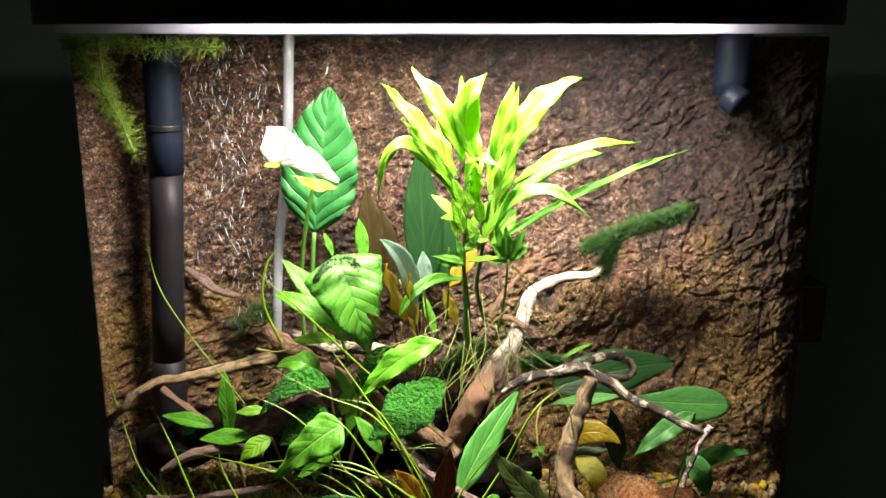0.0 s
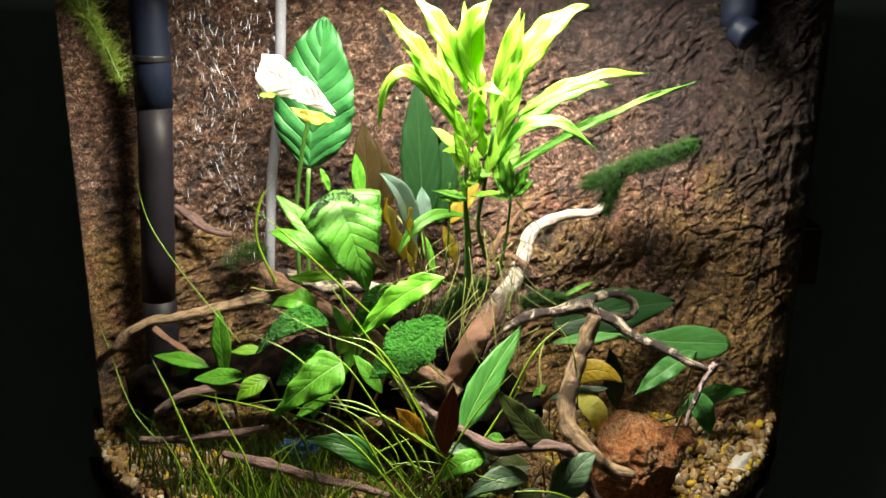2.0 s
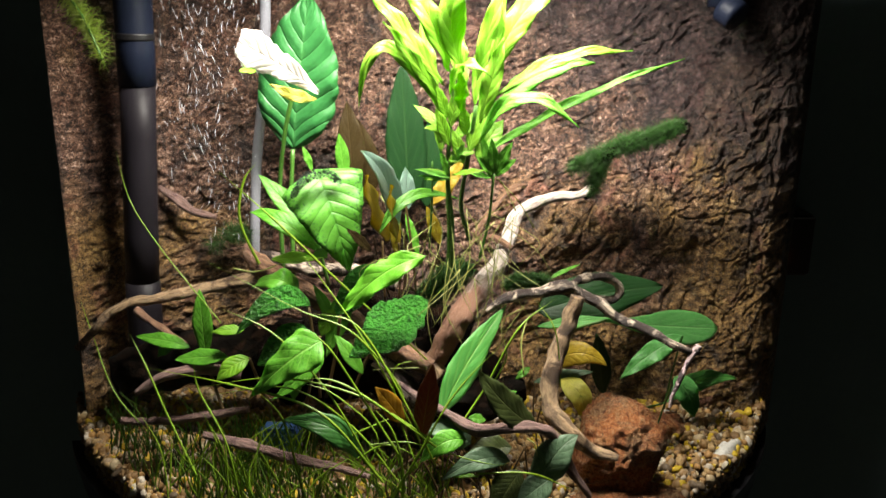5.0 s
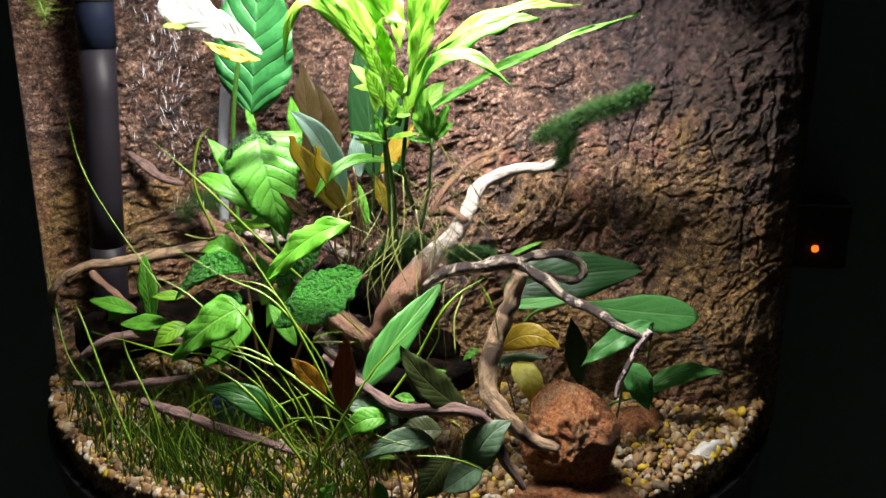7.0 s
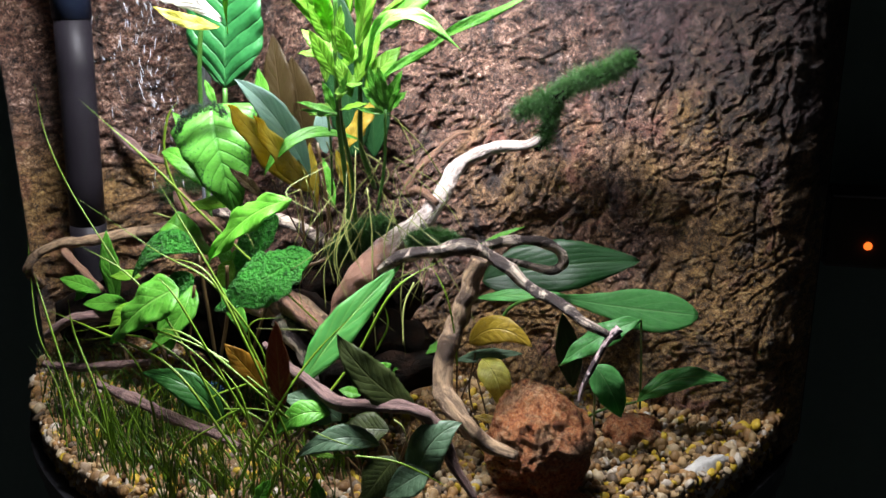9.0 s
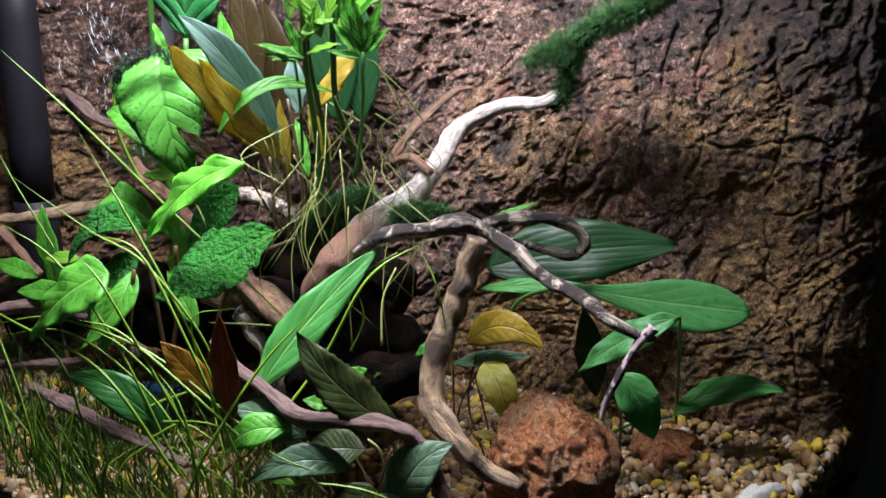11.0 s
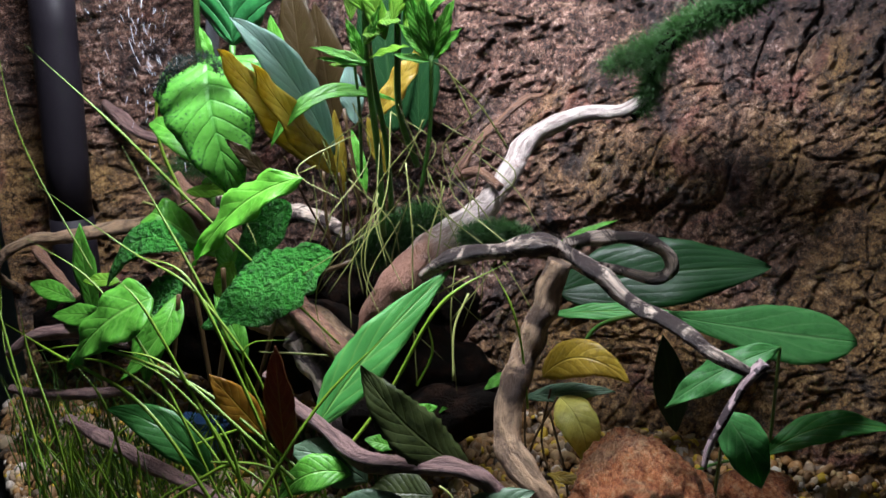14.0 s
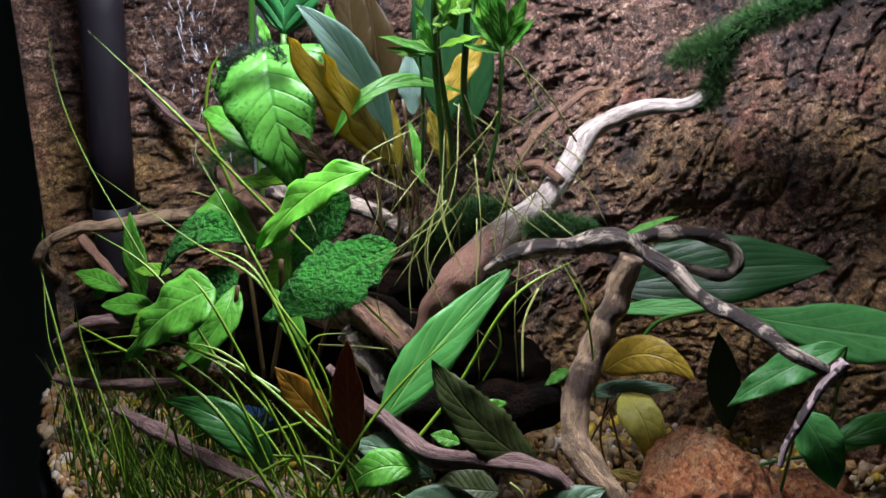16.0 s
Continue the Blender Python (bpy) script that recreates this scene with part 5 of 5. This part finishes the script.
leaf(fore, (0.050, 0.675, 0.072), (0.035, 0.670, 0.077), 0.0089, leaf_green)
leaf(fore, (-0.023, 0.640, -0.009), (-0.007, 0.638, 0.018), 0.0121, leaf_green)
leaf(fore, (0.030, 0.640, -0.001), (0.026, 0.638, 0.022), 0.0103, leaf_green)
stem(fore, [(0.029, 0.660, 0.045), (0.020, 0.660, 0.067), (0.014, 0.660, 0.085)], [0.0009, 0.0009, 0.0009], stem_brown)
stem(fore, [(-0.002, 0.660, 0.033), (-0.003, 0.655, 0.053), (-0.003, 0.655, 0.065)], [0.0009, 0.0009, 0.0009], stem_brown)
stem(fore, [(-0.015, 0.665, 0.035), (-0.014, 0.660, 0.059), (-0.017, 0.660, 0.077)], [0.0009, 0.0009, 0.0009], stem_brown)
stem(fore, [(0.098, 0.670, 0.037), (0.098, 0.670, 0.054), (0.094, 0.670, 0.066)], [0.0009, 0.0009, 0.0009], stem_brown)
bare_stems(fore)
grass = thing("ribbon_grass", "long thin ribbon grass blades arching through the plants", "grass")
blade(grass, [(0.007, 0.650, 0.047), (0.046, 0.670, 0.099), (0.075, 0.680, 0.151), (0.106, 0.697, 0.171)], [0.0009, 0.0010, 0.0010, 0.0005], blade_green)
blade(grass, [(-0.153, 0.820, 0.147), (-0.174, 0.820, 0.201), (-0.169, 0.820, 0.240), (-0.156, 0.820, 0.258)], [0.0016, 0.0012, 0.0012, 0.0006], blade_green)
blade(grass, [(0.005, 0.720, 0.103), (-0.067, 0.710, 0.176), (-0.116, 0.700, 0.231), (-0.160, 0.690, 0.277)], [0.0006, 0.0009, 0.0009, 0.0004], blade_green)
blade(grass, [(-0.001, 0.660, 0.054), (-0.046, 0.670, 0.140), (-0.106, 0.690, 0.223)], [0.0007, 0.0009, 0.0007], blade_green)
blade(grass, [(-0.059, 0.660, 0.066), (-0.017, 0.665, 0.093), (-0.055, 0.670, 0.149), (-0.103, 0.680, 0.168), (-0.174, 0.690, 0.204)], [0.0009, 0.0007, 0.0009, 0.0005, 0.0004], blade_green)
blade(grass, [(0.006, 0.650, 0.067), (-0.051, 0.655, 0.103), (-0.117, 0.660, 0.117), (-0.193, 0.688, 0.094)], [0.0009, 0.0009, 0.0007, 0.0004], blade_green)
blade(grass, [(0.009, 0.640, 0.050), (-0.023, 0.650, 0.115), (-0.054, 0.660, 0.162), (-0.088, 0.665, 0.170)], [0.0008, 0.0010, 0.0009, 0.0004], blade_green)
blade(grass, [(-0.038, 0.650, 0.033), (-0.076, 0.660, 0.102), (-0.120, 0.670, 0.150), (-0.166, 0.675, 0.172)], [0.0007, 0.0009, 0.0007, 0.0004], blade_green)
blade(grass, [(-0.021, 0.650, 0.029), (-0.058, 0.660, 0.073), (-0.108, 0.660, 0.108), (-0.178, 0.680, 0.092)], [0.0007, 0.0009, 0.0007, 0.0004], blade_green)
blade(grass, [(-0.061, 0.650, 0.022), (-0.038, 0.655, 0.065), (-0.072, 0.660, 0.102), (-0.106, 0.660, 0.115)], [0.0007, 0.0007, 0.0007, 0.0004], blade_green)
blade(grass, [(-0.006, 0.650, 0.042), (-0.019, 0.660, 0.078), (-0.025, 0.660, 0.124), (0.002, 0.660, 0.134)], [0.0007, 0.0009, 0.0005, 0.0003], blade_green)
blade(grass, [(-0.045, 0.650, 0.063), (-0.011, 0.650, 0.065), (0.038, 0.640, 0.055), (0.063, 0.640, 0.050)], [0.0007, 0.0007, 0.0005, 0.0003], blade_green)
blade(grass, [(-0.179, 0.740, 0.132), (-0.229, 0.760, 0.189), (-0.261, 0.780, 0.230), (-0.273, 0.790, 0.274)], [0.0006, 0.0006, 0.0006, 0.0005], blade_green)
blade(grass, [(-0.252, 0.740, 0.026), (-0.288, 0.766, 0.053), (-0.316, 0.801, 0.095), (-0.334, 0.826, 0.120)], [0.0006, 0.0006, 0.0006, 0.0006], blade_green)
blade(grass, [(-0.018, 0.640, 0.055), (-0.048, 0.645, 0.105), (-0.074, 0.650, 0.146), (-0.093, 0.655, 0.161)], [0.0010, 0.0010, 0.0008, 0.0004], blade_green)
blade(grass, [(-0.034, 0.638, 0.007), (-0.007, 0.635, 0.059), (0.024, 0.650, 0.109), (0.065, 0.660, 0.152)], [0.0011, 0.0010, 0.0008, 0.0004], blade_green)
blade(grass, [(0.009, 0.640, 0.067), (-0.044, 0.645, 0.106), (-0.071, 0.650, 0.119), (-0.094, 0.650, 0.122)], [0.0010, 0.0010, 0.0008, 0.0004], blade_green)
blade(grass, [(-0.019, 0.634, 0.006), (-0.017, 0.635, 0.044), (-0.026, 0.640, 0.082), (-0.048, 0.645, 0.105)], [0.0011, 0.0010, 0.0008, 0.0004], blade_green)
blade(grass, [(-0.033, 0.640, 0.035), (-0.083, 0.650, 0.091), (-0.152, 0.668, 0.106), (-0.241, 0.722, 0.097)], [0.0011, 0.0011, 0.0009, 0.0005], blade_green)
blade(grass, [(-0.154, 0.668, -0.004), (-0.165, 0.673, 0.053), (-0.188, 0.686, 0.095), (-0.190, 0.687, 0.124)], [0.0010, 0.0009, 0.0009, 0.0005], blade_green)
blade(grass, [(-0.197, 0.692, 0.010), (-0.222, 0.709, 0.057), (-0.241, 0.722, 0.097), (-0.257, 0.735, 0.123)], [0.0011, 0.0010, 0.0010, 0.0005], blade_green)
blade(grass, [(-0.096, 0.650, -0.003), (-0.104, 0.655, 0.039), (-0.116, 0.660, 0.083), (-0.140, 0.664, 0.108)], [0.0010, 0.0009, 0.0009, 0.0004], blade_green)
blade(grass, [(0.042, 0.640, 0.043), (0.085, 0.640, 0.043), (0.121, 0.648, 0.023)], [0.0008, 0.0008, 0.0006], blade_green)
blade(grass, [(-0.054, 0.650, 0.051), (-0.031, 0.650, 0.063), (-0.003, 0.645, 0.054)], [0.0009, 0.0009, 0.0006], blade_green)
blade(grass, [(-0.096, 0.648, -0.017), (-0.086, 0.645, 0.026), (-0.073, 0.650, 0.049)], [0.0011, 0.0011, 0.0004], blade_green)
blade(grass, [(-0.010, 0.634, 0.002), (-0.000, 0.635, 0.027), (0.001, 0.640, 0.038)], [0.0011, 0.0008, 0.0004], blade_green)
blade(grass, [(0.115, 0.700, 0.090), (0.112, 0.700, 0.122), (0.106, 0.700, 0.147), (0.091, 0.710, 0.167)], [0.0006, 0.0006, 0.0006, 0.0003], blade_green)
blade(grass, [(0.058, 0.690, 0.101), (0.067, 0.690, 0.121), (0.064, 0.690, 0.140)], [0.0006, 0.0006, 0.0003], blade_green)
grass_tufts(grass)
short_grass()
roots = thing("fine_roots", "tangle of fine pale aerial roots hanging from the stem plant", "roots")
root(roots, [(0.076, 0.740, 0.234), (0.064, 0.740, 0.258), (0.056, 0.740, 0.263)], [0.0005, 0.0005, 0.0005], root_pale)
root(roots, [(0.093, 0.750, 0.217), (0.078, 0.745, 0.242), (0.061, 0.740, 0.260)], [0.0006, 0.0005, 0.0005], root_pale)
root(roots, [(0.041, 0.720, 0.117), (0.051, 0.720, 0.135), (0.080, 0.715, 0.155)], [0.0006, 0.0006, 0.0005], root_pale)
root(roots, [(0.005, 0.720, 0.099), (-0.026, 0.715, 0.100), (-0.045, 0.710, 0.101)], [0.0007, 0.0007, 0.0003], root_pale)
root(roots, [(0.081, 0.680, 0.111), (0.079, 0.690, 0.135), (0.084, 0.700, 0.151)], [0.0006, 0.0006, 0.0006], root_pale)
root(roots, [(0.082, 0.650, 0.069), (0.088, 0.650, 0.064), (0.091, 0.650, 0.053)], [0.0007, 0.0006, 0.0003], root_pale)
root(roots, [(-0.179, 0.800, 0.162), (-0.157, 0.800, 0.159), (-0.128, 0.800, 0.170)], [0.0008, 0.0008, 0.0004], root_pale)
root_tangle(roots)

# ---- moss, bubbles and floating plant ----
def floating_plant():
    """Feathery stems hanging from the surface at the corner."""
    th = thing("floating_plant", "feathery pale green plant hanging from the water surface", "plant")
    for n, pts in enumerate(([(-0.325, 0.80, 0.452), (-0.31, 0.79, 0.42), (-0.285, 0.775, 0.39), (-0.268, 0.765, 0.355)], [(-0.335, 0.81, 0.452), (-0.318, 0.80, 0.43), (-0.30, 0.79, 0.41)], [(-0.31, 0.80, 0.452), (-0.26, 0.80, 0.445), (-0.20, 0.80, 0.443)], [(-0.30, 0.79, 0.452), (-0.295, 0.785, 0.40), (-0.28, 0.78, 0.375)])):
        stem(th, pts, [0.0011] * len(pts), stem_green)
        line = [(q, 0.002) for q, r in spline(pts, [1] * len(pts), 8)]
        strands("frond", line, 520, 0.019, 0.0003, feather_green, 40 + n, th, 0.1)
    return th


floating_plant()


def bubbles():
    """Fine air streaks that rise in a loose wavering column, a few of them bright and long."""
    rng = random.Random(9)
    verts, faces = [], []
    for _ in range(420):
        z = 0.17 + 0.275 * rng.random() ** 0.7
        sway = 0.010 * math.sin(z * 40) + 0.006 * math.sin(z * 95 + 1)
        x, y = -0.203 + sway + rng.gauss(0, 0.016 + 0.05 * (z - 0.15)), rng.gauss(0.862, 0.012)
        tilt = rng.gauss(0, 0.16) + 0.35 * math.sin(z * 60 + x * 50)
        ln, w = rng.choice((0.0010, 0.0016, 0.0025, 0.004, 0.007, 0.010)) * rng.uniform(0.7, 1.3), rng.uniform(0.00010, 0.00030)
        d = Vector((math.sin(tilt), 0, math.cos(tilt)))
        k = len(verts)
        c = Vector((x, y, z))
        s = Vector((math.cos(tilt), 0, -math.sin(tilt))) * w
        t = Vector((0, w, 0))
        bend = s * rng.uniform(-2, 2)
        for h, m in ((-0.5, 0.3), (-0.25, 1), (0.2, 0.9), (0.5, 0.25)):
            verts.extend(c + d * ln * h + bend * (4 * h * h) + (s * a + t * b) * m for a, b in ((1, 0), (0.5, 0.87), (-0.5, 0.87), (-1, 0), (-0.5, -0.87), (0.5, -0.87)))
        for i in range(3):
            for j in range(6):
                faces.append((k + i * 6 + j, k + i * 6 + (j + 1) % 6, k + (i + 1) * 6 + (j + 1) % 6, k + (i + 1) * 6 + j))
        faces += [tuple(k + 5 - j for j in range(6)), tuple(k + 18 + j for j in range(6))]
    return tagged(mesh_ob("air_bubbles", verts, faces, bubble), "column of fine white rising air bubbles", "bubbles", kind="stuff")


bubbles()
